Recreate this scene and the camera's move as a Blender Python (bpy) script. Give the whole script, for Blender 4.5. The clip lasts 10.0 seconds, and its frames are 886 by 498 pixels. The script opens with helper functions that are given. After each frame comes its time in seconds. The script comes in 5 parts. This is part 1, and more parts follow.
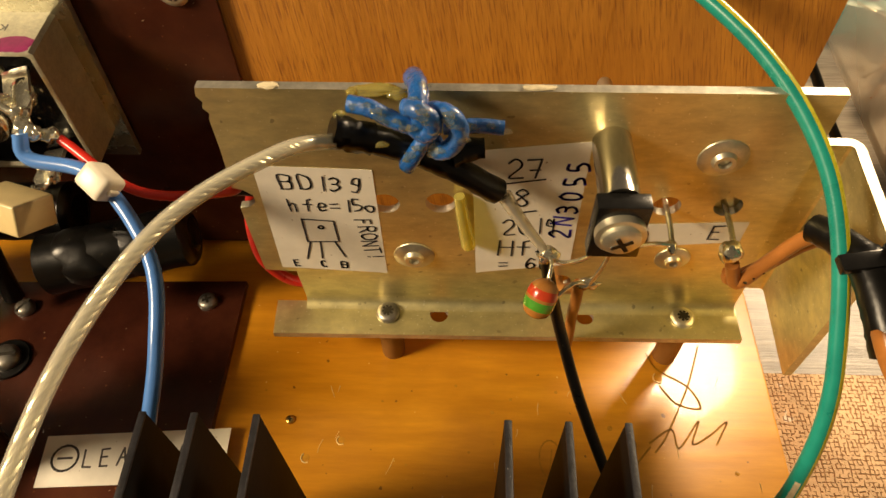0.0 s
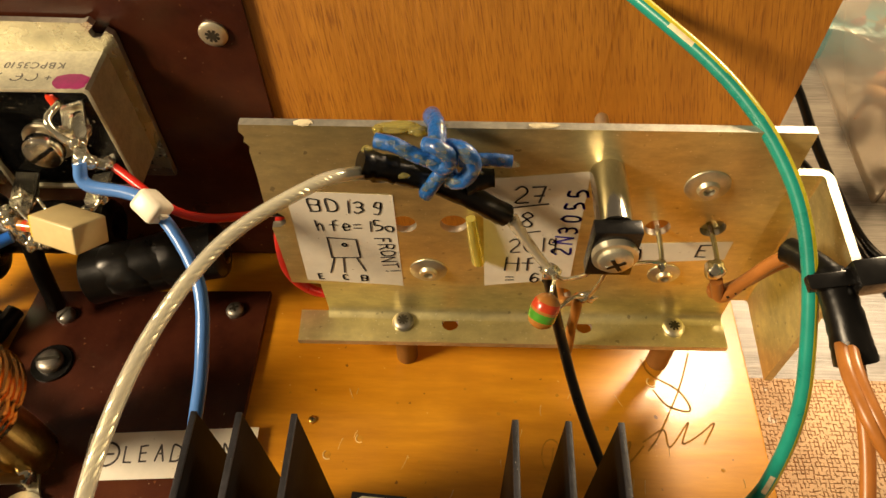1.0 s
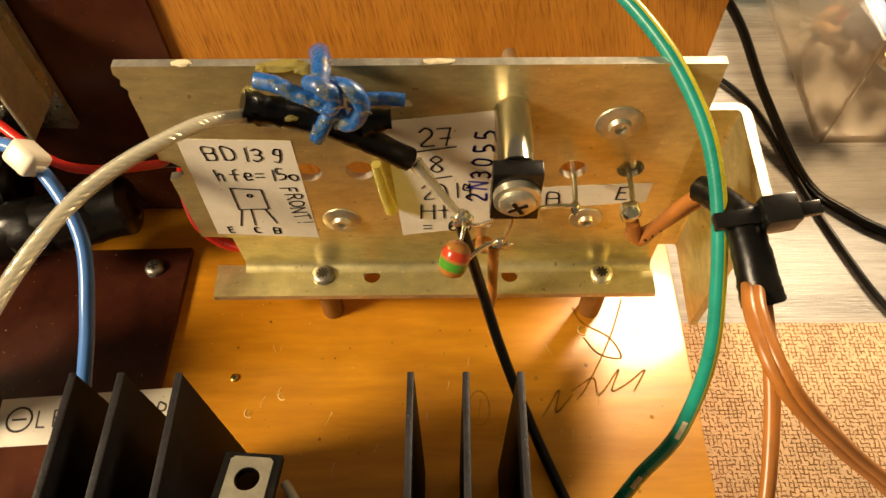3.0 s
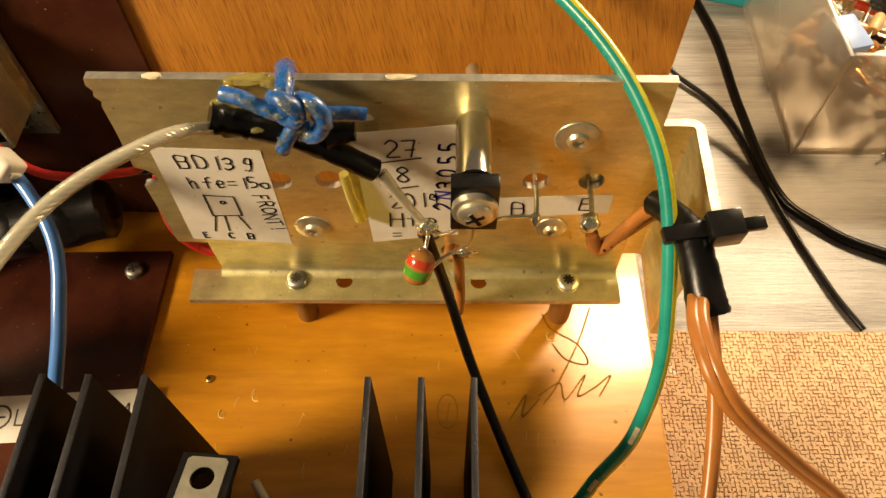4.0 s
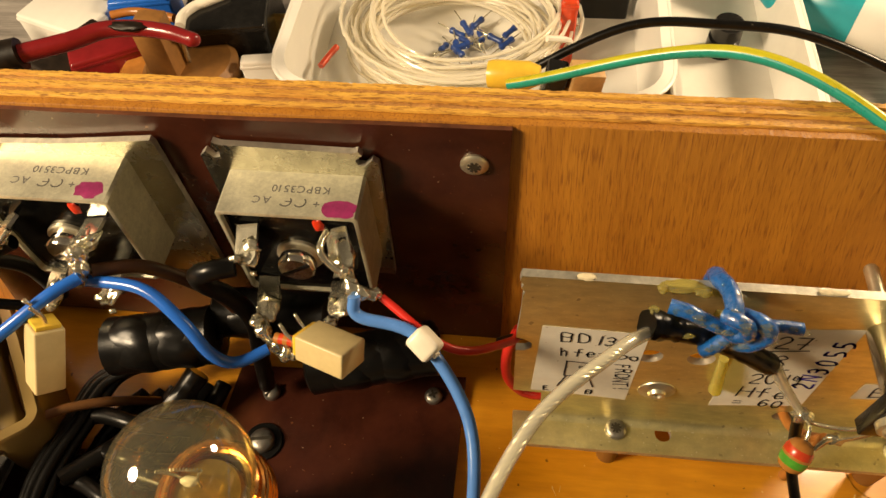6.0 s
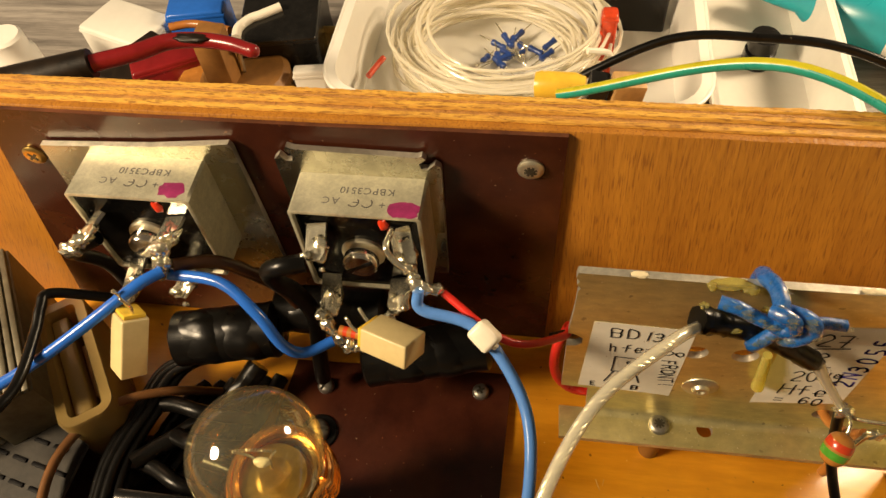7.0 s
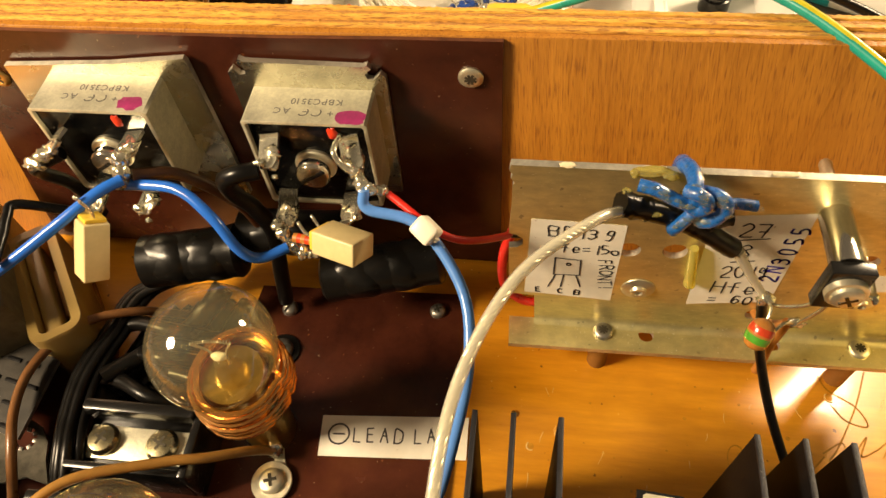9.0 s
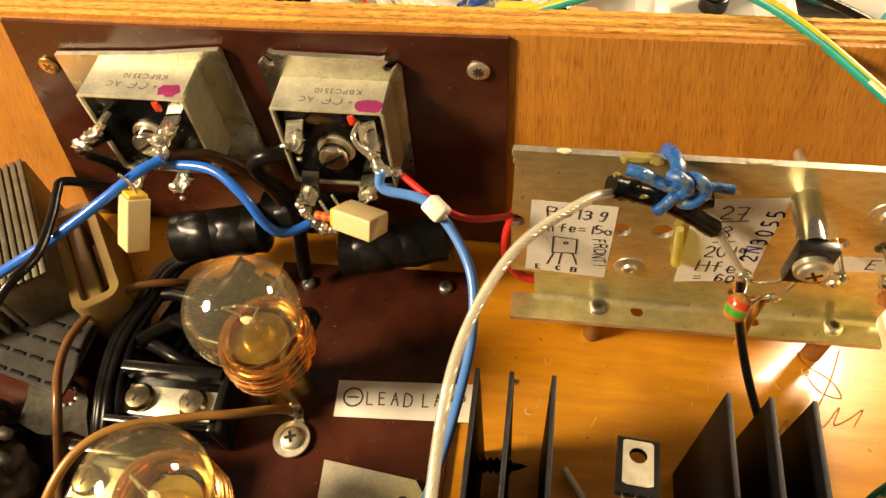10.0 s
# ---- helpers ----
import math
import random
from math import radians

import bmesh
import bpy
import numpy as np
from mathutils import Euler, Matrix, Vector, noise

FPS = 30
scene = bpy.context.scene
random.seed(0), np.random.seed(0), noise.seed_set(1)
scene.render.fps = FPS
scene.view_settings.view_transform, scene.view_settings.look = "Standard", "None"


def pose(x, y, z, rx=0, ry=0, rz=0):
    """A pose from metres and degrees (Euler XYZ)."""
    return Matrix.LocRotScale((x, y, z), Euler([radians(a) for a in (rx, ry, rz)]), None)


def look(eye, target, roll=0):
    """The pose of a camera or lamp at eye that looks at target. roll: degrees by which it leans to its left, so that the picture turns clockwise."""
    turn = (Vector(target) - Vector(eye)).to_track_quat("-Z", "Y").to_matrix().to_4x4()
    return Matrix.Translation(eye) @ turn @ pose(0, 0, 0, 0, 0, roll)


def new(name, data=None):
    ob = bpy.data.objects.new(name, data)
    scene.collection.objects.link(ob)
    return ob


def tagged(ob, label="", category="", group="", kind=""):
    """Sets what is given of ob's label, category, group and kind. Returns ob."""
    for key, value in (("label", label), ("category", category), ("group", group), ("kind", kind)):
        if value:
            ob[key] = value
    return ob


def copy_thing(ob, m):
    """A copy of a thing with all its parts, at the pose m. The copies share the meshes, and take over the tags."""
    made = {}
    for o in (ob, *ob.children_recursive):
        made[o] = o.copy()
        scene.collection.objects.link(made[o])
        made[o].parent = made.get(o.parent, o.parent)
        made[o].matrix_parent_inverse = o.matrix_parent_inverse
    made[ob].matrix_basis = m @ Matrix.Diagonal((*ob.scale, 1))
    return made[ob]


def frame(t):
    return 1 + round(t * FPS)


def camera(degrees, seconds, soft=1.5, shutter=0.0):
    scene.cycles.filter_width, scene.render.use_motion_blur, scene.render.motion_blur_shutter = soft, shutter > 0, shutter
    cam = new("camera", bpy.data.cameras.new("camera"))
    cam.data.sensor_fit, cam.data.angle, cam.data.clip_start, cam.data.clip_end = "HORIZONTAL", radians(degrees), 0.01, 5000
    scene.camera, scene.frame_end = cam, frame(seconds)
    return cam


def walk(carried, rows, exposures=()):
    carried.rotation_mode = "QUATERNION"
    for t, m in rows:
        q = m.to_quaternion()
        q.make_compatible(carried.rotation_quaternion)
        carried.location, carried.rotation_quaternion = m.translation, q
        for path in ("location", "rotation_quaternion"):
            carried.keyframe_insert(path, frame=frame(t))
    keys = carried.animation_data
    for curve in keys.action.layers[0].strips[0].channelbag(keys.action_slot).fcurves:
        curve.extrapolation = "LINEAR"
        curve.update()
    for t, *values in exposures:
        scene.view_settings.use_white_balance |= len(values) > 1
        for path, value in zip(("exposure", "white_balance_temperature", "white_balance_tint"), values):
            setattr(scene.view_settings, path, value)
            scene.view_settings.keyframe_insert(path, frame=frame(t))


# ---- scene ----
cam = camera(63.49, 10.0)
PATH = [
    (0, (0.00361, -0.08000, 0.14680), (-0.00263, 0.03656, -0.01561), -1.55),
    (0.5, (0.00308, -0.08108, 0.14985), (-0.00279, 0.03609, -0.01213), -1.74),
    (1, (0.00172, -0.08570, 0.15952), (-0.00483, 0.03131, -0.00255), -1.49),
    (1.5, (0.00526, -0.08368, 0.16171), (-0.00431, 0.03245, -0.00084), -2.96),
    (2, (0.00128, -0.07328, 0.15467), (-0.00753, 0.03709, -0.01189), -3.10),
    (2.5, (0.00922, -0.08117, 0.15268), (0.00271, 0.02599, -0.01607), -2.77),
    (3, (0.01576, -0.08331, 0.15338), (0.01371, 0.02376, -0.01553), -1.17),
    (3.2, (0.02106, -0.08442, 0.15270), (0.01917, 0.02196, -0.01664), -0.55),
    (4.3, (0.02225, -0.08382, 0.15996), (0.02030, 0.02470, -0.00803), -0.37),
    (4.5, (0.02162, -0.08190, 0.16149), (0.01571, 0.02800, -0.00550), -1.61),
    (5, (-0.00495, -0.07350, 0.16842), (-0.01256, 0.03675, 0.00173), -0.98),
    (5.5, (-0.02571, -0.06283, 0.17687), (-0.04133, 0.04888, 0.01171), -3.56),
    (6, (-0.03851, -0.06583, 0.17906), (-0.05831, 0.04581, 0.01431), -4.75),
    (6.2, (-0.04236, -0.06885, 0.18209), (-0.06378, 0.04324, 0.01785), -4.60),
    (7.3, (-0.04486, -0.07847, 0.18567), (-0.07158, 0.03465, 0.02291), -6.62),
    (7.5, (-0.04371, -0.08394, 0.18413), (-0.07000, 0.02853, 0.02086), -6.04),
    (8, (-0.04445, -0.09191, 0.18697), (-0.07004, 0.01942, 0.02280), -6.53),
    (8.5, (-0.03650, -0.09504, 0.18576), (-0.06134, 0.01723, 0.02212), -6.50),
    (9, (-0.03240, -0.09200, 0.18105), (-0.05627, 0.01908, 0.01646), -6.56),
    (9.5, (-0.03092, -0.09322, 0.18547), (-0.05510, 0.01688, 0.02027), -6.40),
    (10, (-0.03010, -0.10372, 0.19213), (-0.05622, 0.00527, 0.02649), -6.84),
]
walk(cam, [(t, look(eye, target, roll)) for t, eye, target, roll in PATH], [(0.0, -0.22), (0.5, -0.09), (1.0, -0.10), (2.0, -0.07), (2.5, 0.05), (4.5, 0.0), (5.0, -0.14), (5.5, -0.25), (6.2, -0.27), (7.5, -0.17), (8.5, 0.16), (9.5, 0.19), (10.0, 0.24)])

# ---- light: a warm desk lamp behind to the right, a second lamp to the left, a dim warm room ----
world = bpy.data.worlds.new("room_light")
scene.world = world
world.use_nodes = True
world.node_tree.nodes["Background"].inputs["Color"].default_value = (1.0, 0.77, 0.5, 1)
world.node_tree.nodes["Background"].inputs["Strength"].default_value = 0.135


def lamp(name, eye, target, watts, size, color):
    data = bpy.data.lights.new(name, "AREA")
    data.shape, data.size, data.energy, data.color = "DISK", size, watts, color
    ob = new(name, data)
    ob.matrix_world = look(eye, target)
    return ob


lamp("desk_lamp", (0.240, 0.215, 0.212), (0.0, 0.0, 0.02), 2.15, 0.085, (1.0, 0.75, 0.46))
lamp("shelf_lamp", (-0.53, -0.19, 0.41), (-0.05, 0.0, 0.03), 8.9, 0.17, (1.0, 0.765, 0.485))
scene.view_settings.exposure = 0.0

MM = 0.001

# ---- materials ----


def material(name, color, rough=0.5, metal=0.0, vary=0.12, scale=400.0, bump=0.1, grain=None, coat=0.0, spec=0.5, color2=None, detail=6.0, bump_scale=None, stain=0.0, stain_color=(0.05, 0.03, 0.01), rvar=0.1, pores=None, pore_color=(0.1, 0.04, 0.01), specks=(), fan=0.0):
    """A node material: a base colour broken up at two scales, with fine relief. grain stretches it along an axis; fan spreads upright grain sideways."""
    m = bpy.data.materials.new(name)
    m.use_nodes = True
    nt = m.node_tree
    n, l = nt.nodes, nt.links
    b = n["Principled BSDF"]
    b.inputs["Metallic"].default_value = metal
    b.inputs["Coat Weight"].default_value = coat
    b.inputs["Coat Roughness"].default_value = 0.08
    b.inputs["Specular IOR Level"].default_value = spec
    tc = n.new("ShaderNodeTexCoord")
    mp = n.new("ShaderNodeMapping")
    mp.inputs["Scale"].default_value = grain or (1, 1, 1)
    place = tc.outputs["Object"]
    if fan:
        cut = n.new("ShaderNodeSeparateXYZ")
        l.new(place, cut.inputs[0])
        off = n.new("ShaderNodeMath")
        off.operation, off.inputs[1].default_value = "ADD", 0.05
        l.new(cut.outputs["X"], off.inputs[0])
        lean = n.new("ShaderNodeMath")
        lean.operation = "MULTIPLY"
        l.new(off.outputs[0], lean.inputs[0])
        l.new(cut.outputs["Z"], lean.inputs[1])
        slid = n.new("ShaderNodeMath")
        slid.operation, slid.inputs[1].default_value = "MULTIPLY_ADD", fan
        l.new(lean.outputs[0], slid.inputs[0])
        l.new(cut.outputs["X"], slid.inputs[2])
        whole = n.new("ShaderNodeCombineXYZ")
        l.new(slid.outputs[0], whole.inputs["X"])
        l.new(cut.outputs["Y"], whole.inputs["Y"])
        l.new(cut.outputs["Z"], whole.inputs["Z"])
        place = whole.outputs[0]
    l.new(place, mp.inputs["Vector"])
    fine = n.new("ShaderNodeTexNoise")
    fine.inputs["Scale"].default_value = scale
    fine.inputs["Detail"].default_value = detail
    fine.inputs["Roughness"].default_value = 0.65
    l.new(mp.outputs["Vector"], fine.inputs["Vector"])
    broad = n.new("ShaderNodeTexNoise")
    broad.inputs["Scale"].default_value = scale * 0.13
    broad.inputs["Detail"].default_value = 3
    l.new(mp.outputs["Vector"], broad.inputs["Vector"])
    mixn = n.new("ShaderNodeMath")
    mixn.operation = "MULTIPLY_ADD"
    mixn.inputs[1].default_value = 0.5
    l.new(fine.outputs["Fac"], mixn.inputs[0])
    half = n.new("ShaderNodeMath")
    half.operation = "MULTIPLY"
    half.inputs[1].default_value = 0.5
    l.new(broad.outputs["Fac"], half.inputs[0])
    l.new(half.outputs[0], mixn.inputs[2])
    ramp = n.new("ShaderNodeValToRGB")
    c2 = color2 or tuple(c * (1 - 2.2 * vary) for c in color)
    c1 = tuple(min(1, c * (1 + vary)) for c in color)
    ramp.color_ramp.elements[0].position, ramp.color_ramp.elements[1].position = 0.33, 0.67
    ramp.color_ramp.elements[0].color, ramp.color_ramp.elements[1].color = (*c2, 1), (*c1, 1)
    l.new(mixn.outputs[0], ramp.inputs["Fac"])
    out = ramp.outputs["Color"]
    if stain:
        sp = n.new("ShaderNodeTexNoise")
        sp.inputs["Scale"].default_value = scale * 0.3
        sp.inputs["Detail"].default_value = 8
        l.new(tc.outputs["Object"], sp.inputs["Vector"])
        sr = n.new("ShaderNodeValToRGB")
        sr.color_ramp.elements[0].position, sr.color_ramp.elements[1].position = 0.56, 0.74
        sr.color_ramp.elements[1].color = (stain, stain, stain, 1)
        sr.color_ramp.elements[0].color = (0, 0, 0, 1)
        l.new(sp.outputs["Fac"], sr.inputs["Fac"])
        mx = n.new("ShaderNodeMix")
        mx.data_type = "RGBA"
        l.new(sr.outputs["Color"], mx.inputs["Factor"])
        l.new(out, mx.inputs["A"])
        mx.inputs["B"].default_value = (*stain_color, 1)
        out = mx.outputs["Result"]
    if pores:
        pm = n.new("ShaderNodeMapping")
        pm.inputs["Scale"].default_value = pores
        l.new(place, pm.inputs["Vector"])
        pn = n.new("ShaderNodeTexNoise")
        pn.inputs["Scale"].default_value, pn.inputs["Detail"].default_value = 1.0, 2.0
        l.new(pm.outputs["Vector"], pn.inputs["Vector"])
        pr = n.new("ShaderNodeMapRange")
        pr.inputs["From Min"].default_value, pr.inputs["From Max"].default_value = 0.53, 0.66
        pr.inputs["To Max"].default_value = 0.8
        l.new(pn.outputs["Fac"], pr.inputs["Value"])
        px = n.new("ShaderNodeMix")
        px.data_type = "RGBA"
        l.new(pr.outputs["Result"], px.inputs["Factor"])
        l.new(out, px.inputs["A"])
        px.inputs["B"].default_value = (*pore_color, 1)
        out = px.outputs["Result"]
    for size, cut, tone in specks:
        kn_ = n.new("ShaderNodeTexNoise")
        kn_.inputs["Scale"].default_value, kn_.inputs["Detail"].default_value = size, 1.5
        l.new(tc.outputs["Object"], kn_.inputs["Vector"])
        kr = n.new("ShaderNodeMapRange")
        kr.inputs["From Min"].default_value, kr.inputs["From Max"].default_value = cut, cut + 0.03
        kr.inputs["To Max"].default_value = 0.85
        l.new(kn_.outputs["Fac"], kr.inputs["Value"])
        kx = n.new("ShaderNodeMix")
        kx.data_type = "RGBA"
        l.new(kr.outputs["Result"], kx.inputs["Factor"])
        l.new(out, kx.inputs["A"])
        kx.inputs["B"].default_value = (*tone, 1)
        out = kx.outputs["Result"]
    l.new(out, b.inputs["Base Color"])
    rr = n.new("ShaderNodeMapRange")
    rr.inputs["To Min"].default_value, rr.inputs["To Max"].default_value = max(0.02, rough - rvar), min(1, rough + rvar)
    l.new(mixn.outputs[0], rr.inputs["Value"])
    l.new(rr.outputs["Result"], b.inputs["Roughness"])
    if bump:
        bp = n.new("ShaderNodeBump")
        bp.inputs["Strength"].default_value = bump
        bp.inputs["Distance"].default_value = 0.0004
        l.new(mixn.outputs[0], bp.inputs["Height"])
        l.new(bp.outputs["Normal"], b.inputs["Normal"])
    return m


def clear_material(name, tint, gloss_rough=0.05, ior=1.45, see=1.0):
    """A thin clear shell: light passes, the surface mirrors by Fresnel."""
    m = bpy.data.materials.new(name)
    m.use_nodes = True
    nt = m.node_tree
    n, l = nt.nodes, nt.links
    n.remove(n["Principled BSDF"])
    tr = n.new("ShaderNodeBsdfTransparent")
    tr.inputs["Color"].default_value = (*tint, 1)
    base = tr.outputs[0]
    if see < 1:
        df = n.new("ShaderNodeBsdfPrincipled")
        df.inputs["Base Color"].default_value = (*tint, 1)
        df.inputs["Roughness"].default_value = 0.4
        mx0 = n.new("ShaderNodeMixShader")
        mx0.inputs[0].default_value = see
        l.new(df.outputs[0], mx0.inputs[1])
        l.new(base, mx0.inputs[2])
        base = mx0.outputs[0]
    gl = n.new("ShaderNodeBsdfGlossy")
    gl.inputs["Roughness"].default_value = gloss_rough
    lw = n.new("ShaderNodeLayerWeight")
    lw.inputs["Blend"].default_value = 0.5
    pw = n.new("ShaderNodeMath")
    pw.operation, pw.inputs[1].default_value = "POWER", 3.5
    l.new(lw.outputs["Facing"], pw.inputs[0])
    fr = n.new("ShaderNodeMath")
    fr.operation, fr.inputs[1].default_value, fr.inputs[2].default_value = "MULTIPLY_ADD", 0.45, ((ior - 1) / (ior + 1)) ** 2 + 0.02
    l.new(pw.outputs[0], fr.inputs[0])
    mx = n.new("ShaderNodeMixShader")
    l.new(fr.outputs[0], mx.inputs[0])
    l.new(base, mx.inputs[1])
    l.new(gl.outputs[0], mx.inputs[2])
    l.new(mx.outputs[0], n["Material Output"].inputs["Surface"])
    return m


pine = material("varnished_pine", (0.68, 0.315, 0.019), 0.3, vary=0.14, scale=90, grain=(0.5, 3.5, 3.5), coat=0.2, spec=0.4, bump=0.16, color2=(0.46, 0.18, 0.009), stain=0.45, stain_color=(0.33, 0.12, 0.008), specks=((420, 0.735, (0.16, 0.06, 0.01)), (800, 0.75, (0.85, 0.62, 0.22))))
plywood = material("plywood_face", (0.42, 0.178, 0.0165), 0.5, vary=0.10, scale=300, grain=(3.0, 3.0, 0.3), bump=0.5, color2=(0.30, 0.114, 0.011), coat=0.08, pores=(2600, 2600, 150), pore_color=(0.20, 0.068, 0.008), fan=3.2)
ply_light = material("plywood_ply_light", (0.64, 0.38, 0.06), 0.6, vary=0.2, scale=500, grain=(0.6, 3, 3), bump=0.8, color2=(0.44, 0.19, 0.03), pores=(350, 2400, 2400), pore_color=(0.22, 0.09, 0.015))
ply_dark = material("plywood_ply_dark", (0.44, 0.22, 0.05), 0.7, vary=0.3, scale=2200, bump=0.9, color2=(0.24, 0.10, 0.022))
pertinax = material("brown_laminate_panel", (0.058, 0.0155, 0.0072), 0.24, vary=0.2, scale=120, bump=0.08, coat=0.0, spec=0.32, color2=(0.025, 0.0066, 0.004), stain=0.5, stain_color=(0.115, 0.040, 0.013), specks=((700, 0.745, (0.16, 0.055, 0.02)), (1300, 0.775, (0.36, 0.25, 0.15))))
pertinax_edge = material("brown_laminate_edge", (0.13, 0.04, 0.014), 0.5, vary=0.3, scale=300)
alu = material("aluminium", (0.80, 0.715, 0.37), 0.37, 0.86, vary=0.16, scale=260, grain=(0.8, 1, 2), bump=0.14, stain=0.45, stain_color=(0.46, 0.39, 0.20), rvar=0.18, specks=((520, 0.70, (0.46, 0.39, 0.21)), (1600, 0.69, (0.94, 0.88, 0.64))))
alu_edge = material("cut_aluminium_edge", (0.64, 0.60, 0.50), 0.42, 0.8, vary=0.2, scale=500, bump=0.6)
grey_metal = material("oxidised_aluminium", (0.15, 0.132, 0.086), 0.5, 0.35, vary=0.25, scale=300, bump=0.2)
tin = material("tinned_steel", (0.72, 0.69, 0.53), 0.5, 0.75, vary=0.14, scale=1300, bump=0.35, stain=0.25, stain_color=(0.50, 0.47, 0.34))
bright_tin = material("bright_tin_plate", (0.56, 0.54, 0.43), 0.27, 1.0, vary=0.12, scale=250, bump=0.04, stain=0.25, stain_color=(0.36, 0.34, 0.25), rvar=0.12)
steel = material("zinc_plated_steel", (0.78, 0.73, 0.56), 0.4, 0.9, vary=0.15, scale=400, bump=0.15)
steel_dull = material("dull_screw_steel", (0.36, 0.34, 0.30), 0.4, 0.9, vary=0.25, scale=600, bump=0.25)
# near-black colour holds the shade inside screw recesses; the clip's sheet uses it too
recess_metal = material("shaded_recess", (0.09, 0.08, 0.06), 0.4, 0.7, vary=0.3, scale=600, bump=0.2)
zinc_gold = material("passivated_zinc", (0.46, 0.40, 0.24), 0.26, 1.0, vary=0.2, scale=400, bump=0.15)
dark_steel = material("tarnished_steel", (0.024, 0.020, 0.015), 0.5, 0.2, vary=0.4, scale=300, bump=0.4, spec=0.3)
brass = material("brass_screw", (0.72, 0.50, 0.16), 0.3, 1.0, vary=0.15, scale=500, bump=0.1)
chrome = material("polished_steel", (0.80, 0.75, 0.66), 0.17, 1.0, vary=0.05, scale=200, bump=0.0, rvar=0.03)
solder = material("solder", (0.84, 0.79, 0.62), 0.17, 0.9, vary=0.2, scale=500, bump=0.3)
copper = material("enamelled_copper", (0.90, 0.42, 0.13), 0.2, 0.95, vary=0.15, scale=500, bump=0.05)
anod = material("black_anodised", (0.0045, 0.004, 0.0045), 0.55, 0.0, vary=0.3, scale=700, bump=0.15, spec=0.08, stain=0.4, stain_color=(0.012, 0.011, 0.012))
anod_edge = material("worn_fin_edge", (0.014, 0.013, 0.017), 0.5, 0.1, vary=0.5, scale=1200, bump=0.6, specks=((1700, 0.73, (0.40, 0.38, 0.36)),))
black_plastic = material("black_plastic", (0.008, 0.0075, 0.007), 0.25, vary=0.3, scale=500, bump=0.05)
black_rubber = material("black_sleeve", (0.005, 0.0045, 0.004), 0.3, vary=0.3, scale=300, bump=0.35, spec=0.3, specks=((900, 0.75, (0.12, 0.10, 0.07)),))
epoxy = material("black_potting", (0.003, 0.003, 0.003), 0.12, vary=0.3, scale=350, bump=0.35, spec=0.25, specks=((1100, 0.72, (0.2, 0.17, 0.12)),))
blue_pvc = material("mid_blue_insulation", (0.02, 0.13, 0.58), 0.22, vary=0.06, scale=300, bump=0.05, stain=0.15, stain_color=(0.02, 0.06, 0.25))
resistor_blue = material("blue_lacquer", (0.02, 0.055, 0.24), 0.3, vary=0.1, scale=300, bump=0.05)
pale_blue = material("pale_blue_case", (0.30, 0.42, 0.74), 0.4, vary=0.06, scale=300, bump=0.05)
lblue_pvc = material("light_blue_insulation", (0.085, 0.225, 0.60), 0.25, vary=0.08, scale=300, bump=0.05)
red_pvc = material("red_insulation", (0.62, 0.025, 0.015), 0.3, vary=0.08, scale=300, bump=0.05)
green_pvc = material("green_insulation", (0.012, 0.27, 0.21), 0.28, vary=0.12, scale=300, bump=0.08)
yellow_pvc = material("yellow_insulation", (0.52, 0.47, 0.02), 0.28, vary=0.12, scale=300, bump=0.08)
cream_worn = material("scuffed_cream", (0.72, 0.62, 0.40), 0.6, vary=0.2, scale=800, bump=0.3)
dark_brown_pvc = material("dark_brown_insulation", (0.07, 0.026, 0.009), 0.35, vary=0.15, scale=300, bump=0.05)
# brown insulation darkened for the shade in the left clutter
shaded_brown_pvc = material("brown_insulation_shaded", (0.16, 0.07, 0.022), 0.3, vary=0.12, scale=300, bump=0.05)
rust_brown_pvc = material("rust_brown_insulation", (0.42, 0.16, 0.035), 0.3, vary=0.12, scale=300, bump=0.05)
orange_pvc = material("light_brown_insulation", (0.40, 0.15, 0.030), 0.34, vary=0.14, scale=300, bump=0.08)
white_pvc = material("white_insulation", (0.80, 0.76, 0.66), 0.35, vary=0.06, scale=300, bump=0.05)
pale_clear = clear_material("pale_clear_insulation", (0.92, 0.88, 0.76), 0.15, 1.45, 0.5)
nylon = material("milky_nylon", (0.80, 0.74, 0.60), 0.35, vary=0.06, scale=250, bump=0.1)
paper = material("white_paper", (0.80, 0.76, 0.66), 0.75, vary=0.05, scale=300, bump=0.15, stain=0.25, stain_color=(0.60, 0.48, 0.30), specks=((900, 0.74, (0.35, 0.27, 0.17)),))
ink = material("black_ink", (0.02, 0.018, 0.03), 0.7, vary=0.2, scale=900, bump=0)
ink_blue = material("blue_ink", (0.035, 0.02, 0.40), 0.7, vary=0.2, scale=900, bump=0)
pencil_dark = material("soft_pencil", (0.07, 0.06, 0.055), 0.6, vary=0.3, scale=900, bump=0)
pencil = material("pencil_line", (0.54, 0.25, 0.019), 0.3, vary=0.15, scale=900, bump=0, coat=0.2, spec=0.4)
scuff = material("varnish_scuff", (0.80, 0.56, 0.20), 0.5, vary=0.2, scale=900, bump=0.3)
print_grey = material("printed_grey", (0.16, 0.15, 0.13), 0.6, vary=0.2, scale=900, bump=0)
magenta = material("magenta_marker", (0.32, 0.022, 0.13), 0.5, vary=0.25, scale=400, bump=0)
red_paint = material("red_paint_dot", (0.70, 0.04, 0.01), 0.35, vary=0.1, scale=400, bump=0.1)
cream = material("cream_capacitor", (0.62, 0.50, 0.25), 0.4, vary=0.08, scale=250, bump=0.1, stain=0.2, stain_color=(0.45, 0.33, 0.12))
